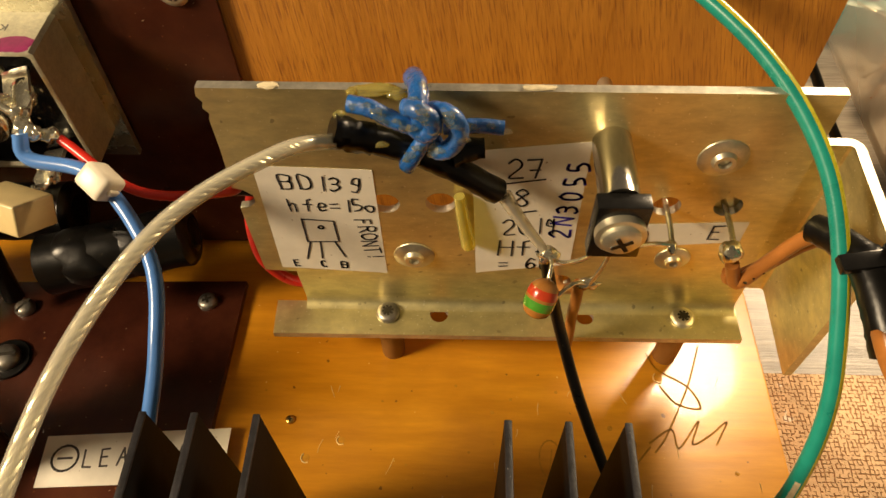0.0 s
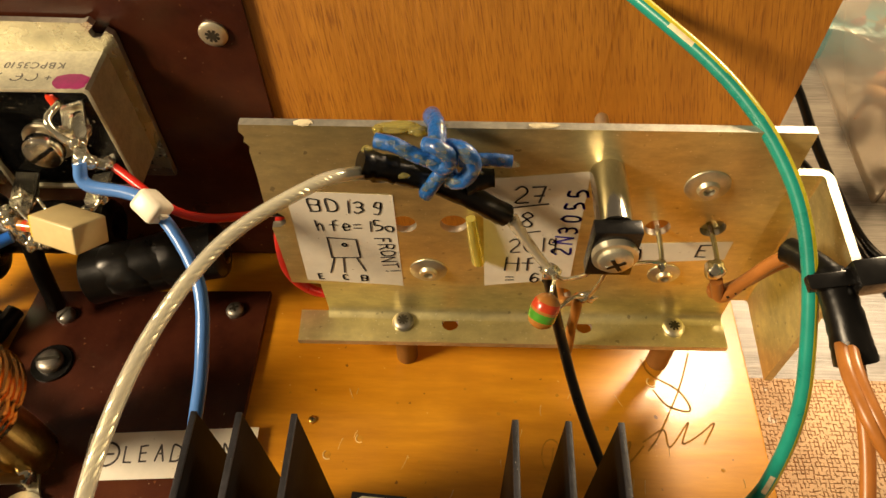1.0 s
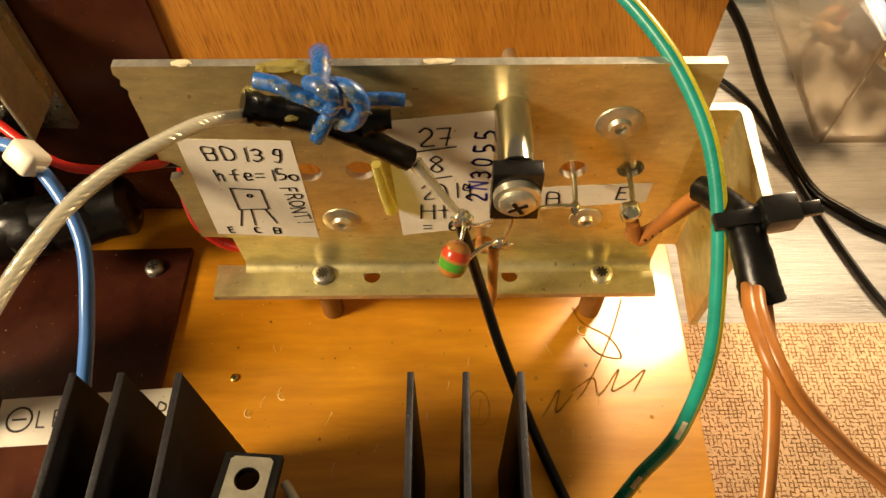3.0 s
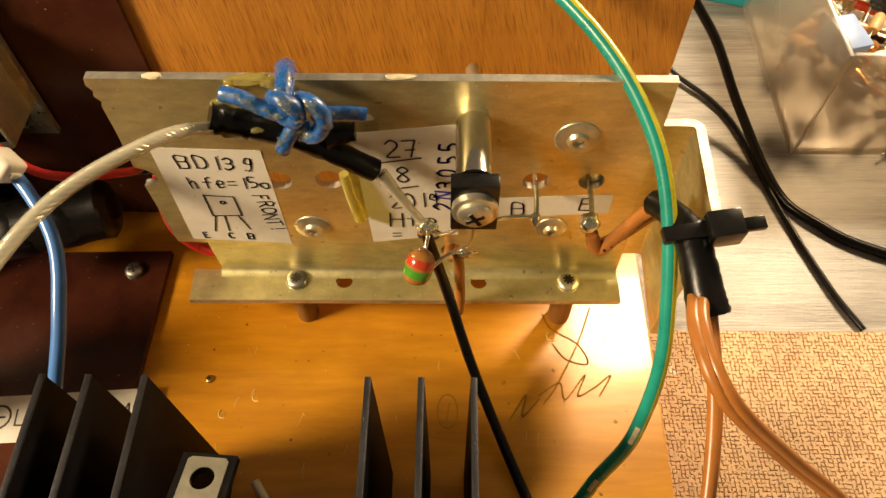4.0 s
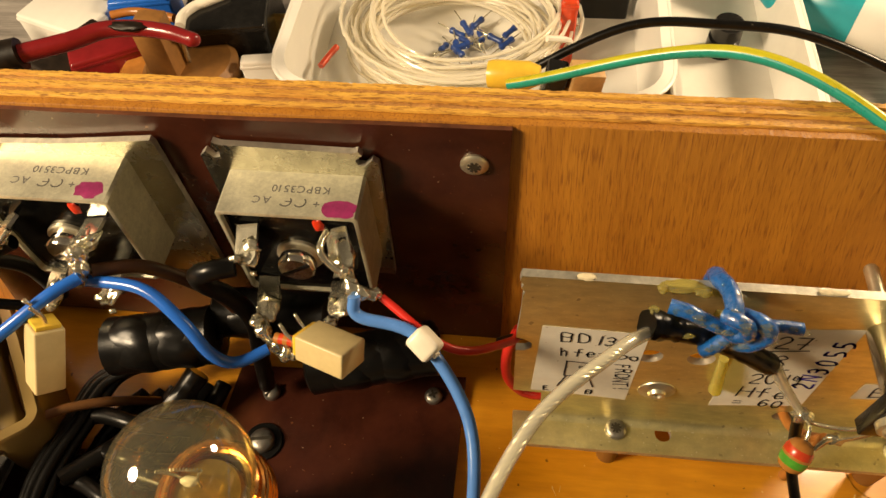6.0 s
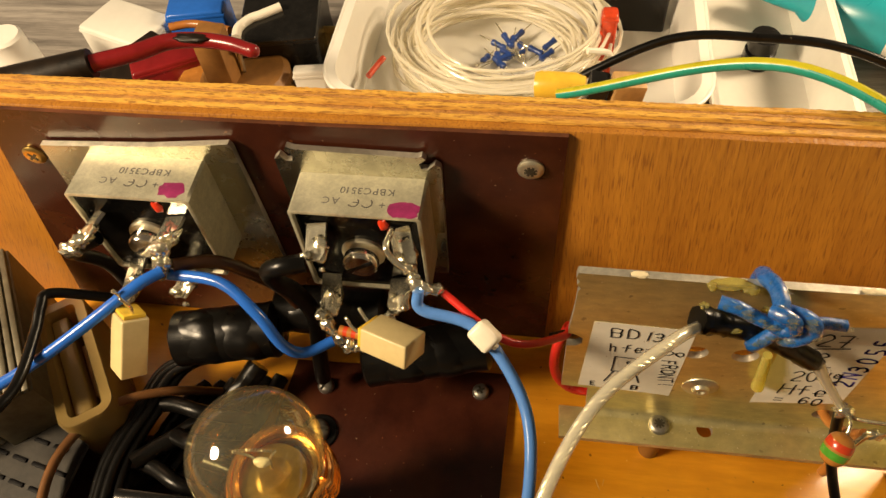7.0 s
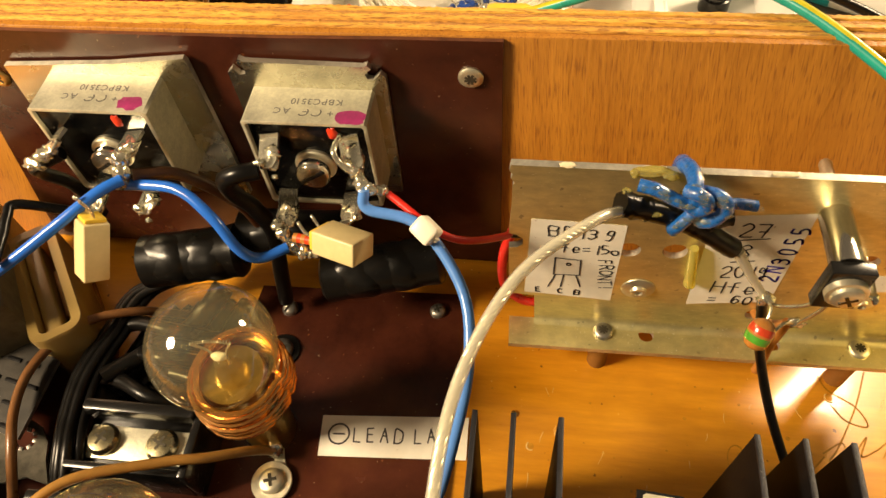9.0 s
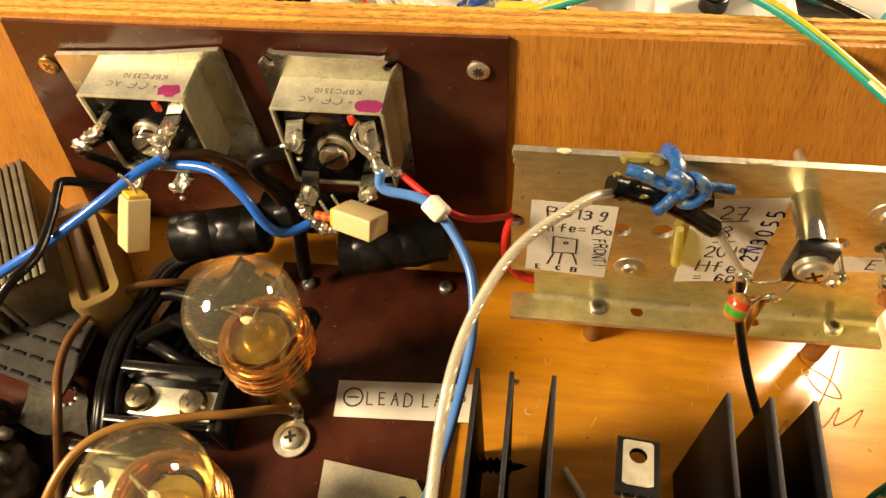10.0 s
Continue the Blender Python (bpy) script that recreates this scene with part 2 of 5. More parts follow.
yellow_tape = material("yellow_film", (0.78, 0.52, 0.05), 0.3, vary=0.1, scale=250, bump=0.1)
glue = clear_material("hot_glue", (0.80, 0.72, 0.24), 0.06, 1.6, 0.80)
glazed_blue = material("glue_glazed_blue", (0.012, 0.115, 0.42), 0.28, vary=0.2, scale=700, bump=1.5, coat=0.9, stain=0.25, stain_color=(0.06, 0.20, 0.42))
glue_drip = clear_material("yellow_glue", (0.86, 0.80, 0.24), 0.06, 1.6, 0.72)
glaze = clear_material("clear_glue_glaze", (0.95, 0.92, 0.78), 0.06, 1.6, 0.95)
glass = clear_material("lamp_glass", (0.99, 0.94, 0.68), 0.025, 1.85, 0.96)
sheath = clear_material("clear_sheath", (0.93, 0.90, 0.79), 0.12, 1.5, 0.72)
strand_metal = material("tinned_strands", (0.94, 0.89, 0.74), 0.34, 0.7, vary=0.12, scale=500, bump=0.15)
clear_box = clear_material("clear_plastic", (0.80, 0.75, 0.67), 0.2, 1.4, 0.72)
amber_plastic = clear_material("yellowed_plastic", (0.50, 0.34, 0.10), 0.2, 1.45, 0.5)
table_wood = material("dark_grey_table", (0.36, 0.33, 0.30), 0.36, vary=0.25, scale=420, grain=(0.22, 5, 5), bump=0.35, color2=(0.11, 0.098, 0.088), stain=0.15, stain_color=(0.5, 0.46, 0.39), spec=0.7)
white_tray = material("white_plastic", (0.80, 0.78, 0.72), 0.35, vary=0.04, scale=60, bump=0.03)
grey_tray = material("pale_grey_plastic", (0.76, 0.74, 0.68), 0.4, vary=0.06, scale=60, bump=0.03)
teal_paint = material("teal_plastic", (0.02, 0.34, 0.42), 0.3, vary=0.08, scale=100, bump=0.03)
dark_red = material("dark_red_grip", (0.20, 0.010, 0.012), 0.25, vary=0.15, scale=150, bump=0.05)
tan_card = material("tan_ceramic", (0.55, 0.33, 0.13), 0.5, vary=0.15, scale=300, bump=0.1)
spacer_brown = material("brown_spacer", (0.26, 0.12, 0.03), 0.5, vary=0.15, scale=300, bump=0.1)
green_band = material("green_band", (0.085, 0.33, 0.03), 0.25, vary=0.15, scale=400, bump=0.1, coat=0.4)
red_band = material("red_band", (0.62, 0.06, 0.016), 0.25, vary=0.15, scale=400, bump=0.1, coat=0.4)
tan_band = material("tan_lacquer", (0.46, 0.19, 0.038), 0.25, vary=0.15, scale=400, bump=0.1, coat=0.4)
filament = material("tungsten", (0.5, 0.48, 0.44), 0.4, 0.8, vary=0.1, scale=400, bump=0)
rust = material("dark_brown_crumple", (0.016, 0.010, 0.006), 0.42, 0.0, vary=0.5, scale=260, bump=0.5, spec=0.3)
# the same brown, lightened for the lit wire at the lug
lit_brown_pvc = material("brown_insulation_lit", (0.31, 0.16, 0.035), 0.3, vary=0.12, scale=300, bump=0.05)

# ---- helpers for building, in millimetres ----
ORIGIN = {}


def thing(name, base, label, category, group="", kind=""):
    ob = new(name)
    ob.empty_display_size = 0.002
    ob.location = Vector(base) * MM
    ORIGIN[ob] = Vector(base)
    return tagged(ob, label, category, group, kind)


def finish(bm, name, mats, origin, angle=38):
    bmesh.ops.recalc_face_normals(bm, faces=bm.faces)
    bm.transform(Matrix.Scale(MM, 4) @ Matrix.Translation(-Vector(origin)))
    me = bpy.data.meshes.new(name)
    bm.to_mesh(me)
    bm.free()
    for m in mats if isinstance(mats, (list, tuple)) else [mats]:
        me.materials.append(m)
    me.polygons.foreach_set("use_smooth", [True] * len(me.polygons))
    me.set_sharp_from_angle(angle=radians(170 if mats in (solder, glue) else angle))
    return me


def part(name, bm, mat, parent, label="", angle=38):
    ob = new(name, finish(bm, name, mat, ORIGIN[parent], angle))
    ob.parent = parent
    ORIGIN[ob] = ORIGIN[parent]
    return tagged(ob, label)


def solo(name, bm, mat, base, label, category, group="", kind="", angle=38):
    ob = new(name, finish(bm, name, mat, base, angle))
    ob.location = Vector(base) * MM
    ORIGIN[ob] = Vector(base)
    return tagged(ob, label, category, group, kind)


def B():
    return bmesh.new()


def box(bm, x0, x1, y0, y1, z0, z1, bevel=0.0, m=None, seg=2):
    r = bmesh.ops.create_cube(bm, size=1.0)
    vs = r["verts"]
    bmesh.ops.transform(bm, verts=vs, matrix=Matrix.Translation(((x0 + x1) / 2, (y0 + y1) / 2, (z0 + z1) / 2)) @ Matrix.Diagonal((x1 - x0, y1 - y0, z1 - z0, 1)))
    if bevel:
        es = list({e for v in vs for e in v.link_edges})
        g = bmesh.ops.bevel(bm, geom=es, offset=bevel, segments=seg, affect="EDGES", profile=0.5)
        vs = list({v for f in g["faces"] for v in f.verts} | {v for v in vs if v.is_valid})
    if m is not None:
        bmesh.ops.transform(bm, verts=[v for v in vs if v.is_valid], matrix=m)
    return bm


def frame_of(d):
    return Vector(d).normalized().to_track_quat("Z", "Y").to_matrix()


def lathe(bm, base, axis, profile, seg=20, index=0, indices=None):
    """Turns (radius, height) pairs about an axis through base."""
    q = frame_of(axis)
    base = Vector(base)
    rings = []
    for r, h in profile:
        if r < 1e-6:
            rings.append([bm.verts.new(base + q @ Vector((0, 0, h)))])
        else:
            rings.append([bm.verts.new(base + q @ Vector((r * math.cos(2 * math.pi * k / seg), r * math.sin(2 * math.pi * k / seg), h))) for k in range(seg)])
    for i, (a, b) in enumerate(zip(rings, rings[1:])):
        for k in range(seg):
            j = (k + 1) % seg
            if len(a) == 1 and len(b) == 1:
                continue
            if len(a) == 1:
                f = bm.faces.new((a[0], b[k], b[j]))
            elif len(b) == 1:
                f = bm.faces.new((a[k], a[j], b[0]))
            else:
                f = bm.faces.new((a[k], a[j], b[j], b[k]))
            f.material_index = indices[i] if indices else index
    return bm


def spline(pts, n=8):
    c = [Vector(p) for p in pts]
    c = [2 * c[0] - c[1]] + c + [2 * c[-1] - c[-2]]
    out = []
    for i in range(1, len(c) - 2):
        a, b, d, e = c[i - 1 : i + 3]
        for k in range(n):
            u = k / n
            out.append(0.5 * (2 * b + (d - a) * u + (2 * a - 5 * b + 4 * d - e) * u * u + (3 * b - a - 3 * d + e) * u**3))
    out.append(c[-2])
    return out


def sweep(bm, pts, r, seg=10, n=8, raw=False, index=0, pick=None, rag=0.0):
    """A round rod along a smooth line. r: a radius or one for each end. pick(along, around) gives a face's material slot."""
    p = [Vector(q) for q in pts] if raw else spline(pts, n)
    r0, r1 = r if isinstance(r, tuple) else (r, r)
    up = Vector((0.3, 0.2, 1)).normalized()
    rings = []
    for i, q in enumerate(p):
        d = (p[min(i + 1, len(p) - 1)] - p[max(i - 1, 0)]).normalized()
        up = up - d * up.dot(d)
        if up.length < 1e-4:
            up = Vector((1, 0.1, 0)) - d * d.x
        up.normalize()
        side = d.cross(up)
        rr = r0 + (r1 - r0) * i / (len(p) - 1)
        rings.append([bm.verts.new(q + (up * math.cos(a) + side * math.sin(a)) * rr * (1 + rag * (random.random() - 0.5))) for a in [2 * math.pi * k / seg for k in range(seg)]])
    for i, (a, b) in enumerate(zip(rings, rings[1:])):
        for k in range(seg):
            f = bm.faces.new((a[k], a[(k + 1) % seg], b[(k + 1) % seg], b[k]))
            f.material_index = pick(i / len(rings), k / seg) if pick else index
    for ring in (rings[0], rings[-1]):
        c = bm.verts.new(sum((v.co for v in ring), Vector()) / seg)
        for k in range(seg):
            bm.faces.new((ring[k], ring[(k + 1) % seg], c)).material_index = index
    return bm


def blob(bm, c, r, seed=0, squash=(1, 1, 1), rough=0.25, sub=3, index=0):
    g = bmesh.ops.create_icosphere(bm, subdivisions=sub, radius=1.0)
    for v in g["verts"]:
        k = 1 + rough * noise.noise(v.co * 1.6 + Vector((seed * 7.3, seed * 1.7, 0))) + 0.35 * rough * noise.noise(v.co * 4.2 + Vector((0, seed * 3.1, 0)))
        v.co = Vector((v.co.x * squash[0], v.co.y * squash[1], v.co.z * squash[2])) * r * k + Vector(c)
        for f in v.link_faces:
            f.material_index = index
    return bm


def slab(bm, outline, z0, z1, m=None, holes=()):
    """A flat plate cut to an outline in x, y with round holes (x, y, r), from z0 to z1, then moved by m."""
    loops = [[Vector((x, y, 0)) for x, y in outline]]
    for hx, hy, hr in holes:
        loops.append([Vector((hx + hr * math.cos(2 * math.pi * k / 18), hy + hr * math.sin(2 * math.pi * k / 18), 0)) for k in range(18)])
    layers = []
    for z in (z0, z1):
        edges, rows = [], []
        for lp in loops:
            vs = [bm.verts.new(v + Vector((0, 0, z))) for v in lp]
            rows.append(vs)
            edges += [bm.edges.new((vs[k], vs[(k + 1) % len(vs)])) for k in range(len(vs))]
        bmesh.ops.triangle_fill(bm, use_beauty=True, use_dissolve=False, edges=edges)
        layers.append(rows)
    for a, b in zip(*layers):
        for k in range(len(a)):
            j = (k + 1) % len(a)
            f = bm.faces.new((a[k], a[j], b[j], b[k]))
            f.material_index = 1
    if m is not None:
        bmesh.ops.transform(bm, verts=[v for rows in layers for vs in rows for v in vs], matrix=m)
    return bm


UPRIGHT = Matrix(((1, 0, 0, 0), (0, 0, -1, 0), (0, 1, 0, 0), (0, 0, 0, 1)))  # x, y of a drawing to x, z of the world, its face towards -y


def writing(name, text, size, m, mat, parent, wobble=0.0, bold=0.0, spread=1.0):
    """Letters of the built-in font, each laid a little off true, as thin meshes on a surface."""
    bm = B()
    x = 0.0
    for ch in text:
        cu = bpy.data.curves.new("letter", "FONT")
        cu.body, cu.size, cu.offset, cu.extrude = ch, size, bold * size, 0.02
        cu.resolution_u = 3
        tmp = bpy.data.objects.new("letter", cu)
        me = bpy.data.meshes.new_from_object(tmp)
        w = max((v.co.x for v in me.vertices), default=size * 0.3)
        turn = pose(x, (random.random() - 0.5) * wobble * size * 0.25, 0, 0, 0, (random.random() - 0.5) * wobble * 28)
        me.transform(m @ turn)
        bm.from_mesh(me)
        x += (w + size * 0.14) * spread
        bpy.data.meshes.remove(me)
        bpy.data.objects.remove(tmp)
        bpy.data.curves.remove(cu)
    return part(name, bm, mat, parent)


def strokes(name, lines, w, m, mat, parent):
    """Drawn pen lines: each a narrow flat ribbon in x, y."""
    bm = B()
    for ln in lines:
        for (x0, y0), (x1, y1) in zip(ln, ln[1:]):
            d = Vector((x1 - x0, y1 - y0))
            if d.length < 1e-6:
                continue
            s = Vector((-d.y, d.x)).normalized() * w / 2
            e = d.normalized() * w * 0.4
            q = [(x0 - e.x + s.x, y0 - e.y + s.y), (x1 + e.x + s.x, y1 + e.y + s.y), (x1 + e.x - s.x, y1 + e.y - s.y), (x0 - e.x - s.x, y0 - e.y - s.y)]
            bm.faces.new([bm.verts.new(m @ Vector((a, b, 0))) for a, b in q])
    return part(name, bm, mat, parent)


STROKES = {
    "B": "00 09 49 58 56 45 05/45 54 51 40 00", "D": "00 09 39 57 52 30 00", "1": "29 20", "3": "08 29 47 35 15/35 43 31 10 01",
    "g": "49 29 16 25 45 48/49 42 30 10", "h": "09 00/04 26 35 30", "f": "49 28 20/05 45", "e": "03 43 45 26 14 11 20 41", "=": "06 46/03 43",
    "5": "49 19 15 35 53 41 10", "0": "29 47 42 20 02 07 29", "o": "25 44 41 20 02 04 25", "F": "00 09 49/05 35", "R": "00 09 39 48 46 35 05/25 50",
    "O": "29 57 52 20 02 07 29", "N": "00 09 50 59", "T": "09 59/29 20", "!": "29 23/21 20", "E": "49 09 00 40/05 35", "C": "48 29 07 02 20 41",
    "2": "07 29 48 45 00 50", "7": "09 59 20/14 44", "8": "25 07 29 47 25 02 20 42 25", "9": "47 29 16 25 45 48/49 40", "H": "00 09/50 59/05 55",
    "6": "48 29 06 02 20 42 44 25 03", "L": "09 00 40", "A": "00 29 50/14 44", "M": "00 09 34 69 60", "P": "00 09 39 48 46 35 05",
}


def hand(name, text, h, m, mat, parent, pen=0.38, spread=1.0):
    """Hand lettering in pen strokes, each letter a little off true."""
    lines, x, k = [], 0.0, h / 9
    for ch in text:
        if ch != " ":
            a, dy = radians(random.uniform(-5, 5)), random.uniform(-0.5, 0.5)
            for st in STROKES[ch].split("/"):
                p = [Vector((int(q[0]) + random.uniform(-0.25, 0.25), int(q[1]) + random.uniform(-0.25, 0.25), 0)) for q in st.split()]
                if len(p) > 4:
                    p = spline(p, 4)
                lines.append([((q.x * math.cos(a) - q.y * math.sin(a)) * k + x, (q.x * math.sin(a) + q.y * math.cos(a) + dy) * k) for q in p])
        x += (4.0 if ch in "1!" else 7.0) * k * spread
    return strokes(name, lines, pen, m, mat, parent)


def ring(cx, cy, r, n=18, k=1.0):
    return [(cx + r * math.cos(2 * math.pi * i / n), cy + r * k * math.sin(2 * math.pi * i / n)) for i in range(n + 1)]


def screw(name, at, axis, r, h, mat, label, slot="cross", washer=0.0, group="", spin=0.0, wmat=None):
    """A screw with a domed head, dark bars for the shaded recess and, where it has one, a washer under it."""
    a = Vector(axis).normalized()
    base = Vector(at)
    top = thing(name, at, label, "screw", group)
    lift = 0.7 if washer else 0.0
    if washer:
        part("washer", lathe(B(), base, a, [(r * 0.5, 0), (washer, 0), (washer, 0.55), (washer - 0.15, 0.7), (r * 0.5, 0.7)], 24), wmat or mat, top)
    bm = lathe(B(), base + a * lift, a, [(r * 0.96, -0.3), (r, 0.05), (r, h * 0.45), (r * 0.86, h * 0.8), (r * 0.6, h), (0, h * 1.02)], 24)
    part("head", bm, mat, top)
    q = frame_of(a).to_4x4()
    rm = Matrix.Translation(base + a * (lift + h * 0.98)) @ q @ pose(0, 0, 0, 0, 0, spin)
    bm = B()
    w, ln = r * 0.13, r * 0.5
    if slot == "cross":
        box(bm, -ln, ln, -w, w, -0.1, 0.12, m=rm)
        box(bm, -w, w, -ln, ln, -0.1, 0.13, m=rm)
    elif slot == "star":
        for k in range(4):
            box(bm, -ln, ln, -w * 0.8, w * 0.8, -0.1, 0.10 + 0.01 * k, m=rm @ pose(0, 0, 0, 0, 0, 45 * k))
    else:
        box(bm, -r * 0.9, r * 0.9, -w, w, -0.1, 0.12, m=rm)
    part("recess", bm, recess_metal, top, "recess of the head, its shade put into the dark colour")
    return top


def wire(name, pts, r, mat, label, category="wire", group="", **kw):
    bm = sweep(B(), pts, r, **kw)
    return solo(name, bm, mat, pts[0], label, category, group)


# ---- the setting ----
TABLE = -14.0
bm = B()
bmesh.ops.create_grid(bm, x_segments=2, y_segments=2, size=1.0)
bmesh.ops.transform(bm, verts=bm.verts[:], matrix=Matrix.Translation((0, 200, TABLE)) @ Matrix.Diagonal((1600, 1200, 1, 1)))
solo("ground", bm, table_wood, (0, 0, TABLE), "dark grey wood-grain table top with scratches", "table", kind="structure")

# base board of the box
bm = box(B(), -330, 70.7, -240, 36.5, -11.9, 0, 0.5)
solo("floor", bm, pine, (0, 0, 0), "amber varnished pine base board of the box", "board", kind="structure")
# small nicks, nail holes and dark flecks in the varnish
nick = thing("varnish_marks", (0, 0, 0), "small nail holes and dark flecks in the varnish", "marks", kind="structure")
for x, y, r in ((10, -18, 0.5), (-22, -25, 0.75), (-29, -29, 0.8), (14, -15, 0.4), (35, -21, 0.6), (24, -13, 0.4), (47, -9, 0.9), (2, -12, 0.35), (-14, -16, 0.3), (36, -26, 0.35), (60, -30, 0.5), (-40, -14, 0.3), (55, -46, 0.4), (-8, -30, 0.3), (20, -33, 0.35), (-4, -38, 0.4), (5, -27, 0.3)):
    part("fleck", lathe(B(), (x, y, 0), (0, 0, 1), [(r, 0.02), (r * 0.5, 0.08), (0, 0.06)], 9), pencil, nick)
    if r > 0.7:
        part("chipped_rim", sweep(B(), [(x + 1.35 * r * math.cos(a), y + 1.35 * r * math.sin(a), 0.03) for a in (2.2, 2.9, 3.7, 4.5, 5.2)], 0.16, 6, 3), scuff, nick)
for k in range(20):
    x, y, a, ln = random.uniform(-34, 66), random.uniform(-44, -9), random.gauss(1.5, 0.35), random.uniform(0.8, 3.8)
    bm = sweep(B(), [(x, y, 0.01), (x + 0.5 * ln * math.cos(a) + random.uniform(-0.2, 0.2), y + 0.5 * ln * math.sin(a), 0.02), (x + ln * math.cos(a), y + ln * math.sin(a), 0.01)], (0.05, 0.10), 5, 3)
    part("scratch", bm, scuff, nick)

# plywood wall at the back, in its plies
wall = thing("wall_back", (0, 27, 0), "plywood back wall of the box with rough sawn top edge", "wall", kind="structure")


def ply(y0, y1, top, mat, seed, rough=0.6, name="ply"):
    """One ply of the wall: a board whose sawn top edge is uneven and splintery."""
    bm = B()
    xs = [-330 + 6 * i for i in range(27)] + [-170 + 0.42 * i for i in range(567)]
    rows = []
    for x in xs:
        h = [rough * (0.30 * noise.noise(Vector((x * 0.12, seed, 0))) + 0.30 * noise.noise(Vector((x * 1.1, seed, k * 0.9))) + 0.22 * noise.noise(Vector((x * 2.6, seed + 5, k * 2.1)))) for k in range(4)]
        w = (y1 - y0) / 3
        rows.append([bm.verts.new((x, y0, 0.2)), bm.verts.new((x, y0, top - 0.35 + h[0])), bm.verts.new((x, y0 + 0.35 * w, top + h[0])), bm.verts.new((x, y0 + w, top + h[1])), bm.verts.new((x, y0 + 2 * w, top + h[2])), bm.verts.new((x, y1, top - 0.2 + h[3])), bm.verts.new((x, y1, 0.2))])
    for a, b in zip(rows, rows[1:]):
        for k in range(6):
            bm.faces.new((a[k], b[k], b[k + 1], a[k + 1]))
    for r in (rows[0], rows[-1]):
        bm.faces.new(r)
    part(name, bm, mat, wall)


ply(27.0, 29.2, 83.6, plywood, 0.0, 0.5, "face_ply")
ply(29.2, 30.6, 83.9, ply_light, 1.0)
ply(30.6, 32.4, 83.1, ply_dark, 2.0)
ply(32.4, 34.0, 83.7, ply_light, 3.0)
ply(34.0, 35.0, 83.5, ply_dark, 4.0)
ply(35.0, 36.5, 83.8, ply_light, 5.0)

# brown laminate panel on the wall
pan = thing("wall_cladding", (-104, 25.6, 42), "dark brown glossy laminate panel screwed to the plywood wall", "panel", kind="structure")
bm = slab(B(), [(-183.5, 1.5), (-40.8, 1.5), (-40.6, 20), (-40.2, 83.4), (-65, 83.3), (-90, 82.9), (-129, 82.9), (-167, 83.3)], -26.95, -25.9, UPRIGHT)
part("board", bm, [pertinax, pertinax_edge], pan)
# brown laminate board on the base
base = thing("base_cladding", (-80, -20, 0), "dark brown laminate board screwed to the pine base", "panel", kind="structure")
bm = slab(B(), [(-49.2, 13.3), (-80, 12.6), (-110.5, 11.8), (-112.5, -12), (-158, -16), (-215, -30), (-215, -130), (-51, -130)], 0.05, 2.0)
part("board", bm, [pertinax, pertinax_edge], base)

screw("wall_screw", (-47.2, 25.8, 73.8), (0, -1, 0), 2.8, 0.9, steel, "zinc cross-head screw in the brown wall panel", slot="star", spin=20, group="panel screws")
screw("wall_screw", (-161.5, 25.8, 69.2), (0, -1, 0), 2.7, 1.0, brass, "brass-coloured cross-head screw at the panel edge", spin=40, group="panel screws")
screw("board_screw", (-57.2, 7.1, 2.0), (0, 0, 1), 2.3, 1.7, steel_dull, "dull cross-head screw in the brown base board", spin=25, group="board screws")
screw("board_screw", (-100.3, 4.4, 2.0), (0, 0, 1), 2.3, 1.9, steel_dull, "dull hex screw in the brown base board", slot="slit_shade", spin=60, group="board screws")

# ---- the aluminium angle plate ----
plate = thing("angle_plate", (11, 0, 0), "stained aluminium angle plate standing on two spacers", "metal plate")
PT, PB = 75.2, 15.8
outline = [(-36.9, PT), (-37.2, 73.6), (-36.5, 72.4), (-36.9, 71.2), (-36.1, 70.0), (-36.5, 68.8), (-36.6, 62), (-37.1, 52.5), (-35.4, 52.0), (-33.9, 50.6), (-33.9, 48.6), (-35.2, 47.3), (-37.0, 47.0), (-36.8, 27.2), (-30.5, 26.8), (-30.0, PB), (60.3, PB), (60.3, 28.6), (59.0, 30), (58.8, PT - 0.2)]
holes = [(-10.7, 48.8, 2.6), (-0.9, 49.2, 2.7), (38.5, 49.2, 2.5), (49.1, 49.3, 2.5), (22.7, 24.6, 2.4)]
part("upright", slab(B(), outline, -1.6, 0.0, UPRIGHT, holes), [alu, alu_edge], plate)
bm = slab(B(), [(-36.2, -8.2), (60.6, -7.7), (60.6, -0.2), (-36.5, -0.2)], 14.2, 15.8, None, [(-1.7, -3.0, 1.9), (28.9, -2.9, 1.9)])
part("foot", bm, [alu, alu_edge], plate)
bend = [(-2.4, 15.75)] + [(-2.2 + 2.2 * math.sin(a), 18.0 - 2.2 * math.cos(a)) for a in (0, 0.4, 0.8, 1.2, 1.57)] + [(0.1, 15.75)]
part("bend", slab(B(), bend, -30.0, 60.2, Matrix(((0, 0, 1, 0), (1, 0, 0, 0), (0, 1, 0, 0), (0, 0, 0, 1)))), [alu_edge, alu], plate, angle=60)
for x in (-12.4, 49.0):
    part("spacer", lathe(B(), (x, -3.2, 0.02), (0, 0, 1), [(0, 0), (2.6, 0), (2.6, 14.1), (0, 14.1)], 18), spacer_brown, plate, "brown spacer under the foot")
part("paint_spot", blob(B(), (-26, 0.6, 75.3), 1.0, 3, (1.6, 0.8, 0.3)), cream_worn, plate, "cream paint spot on the top edge")
part("paint_spot", blob(B(), (14, 0.6, 75.3), 0.8, 4, (3.2, 0.8, 0.25)), cream_worn, plate, "cream paint smear on the top edge")
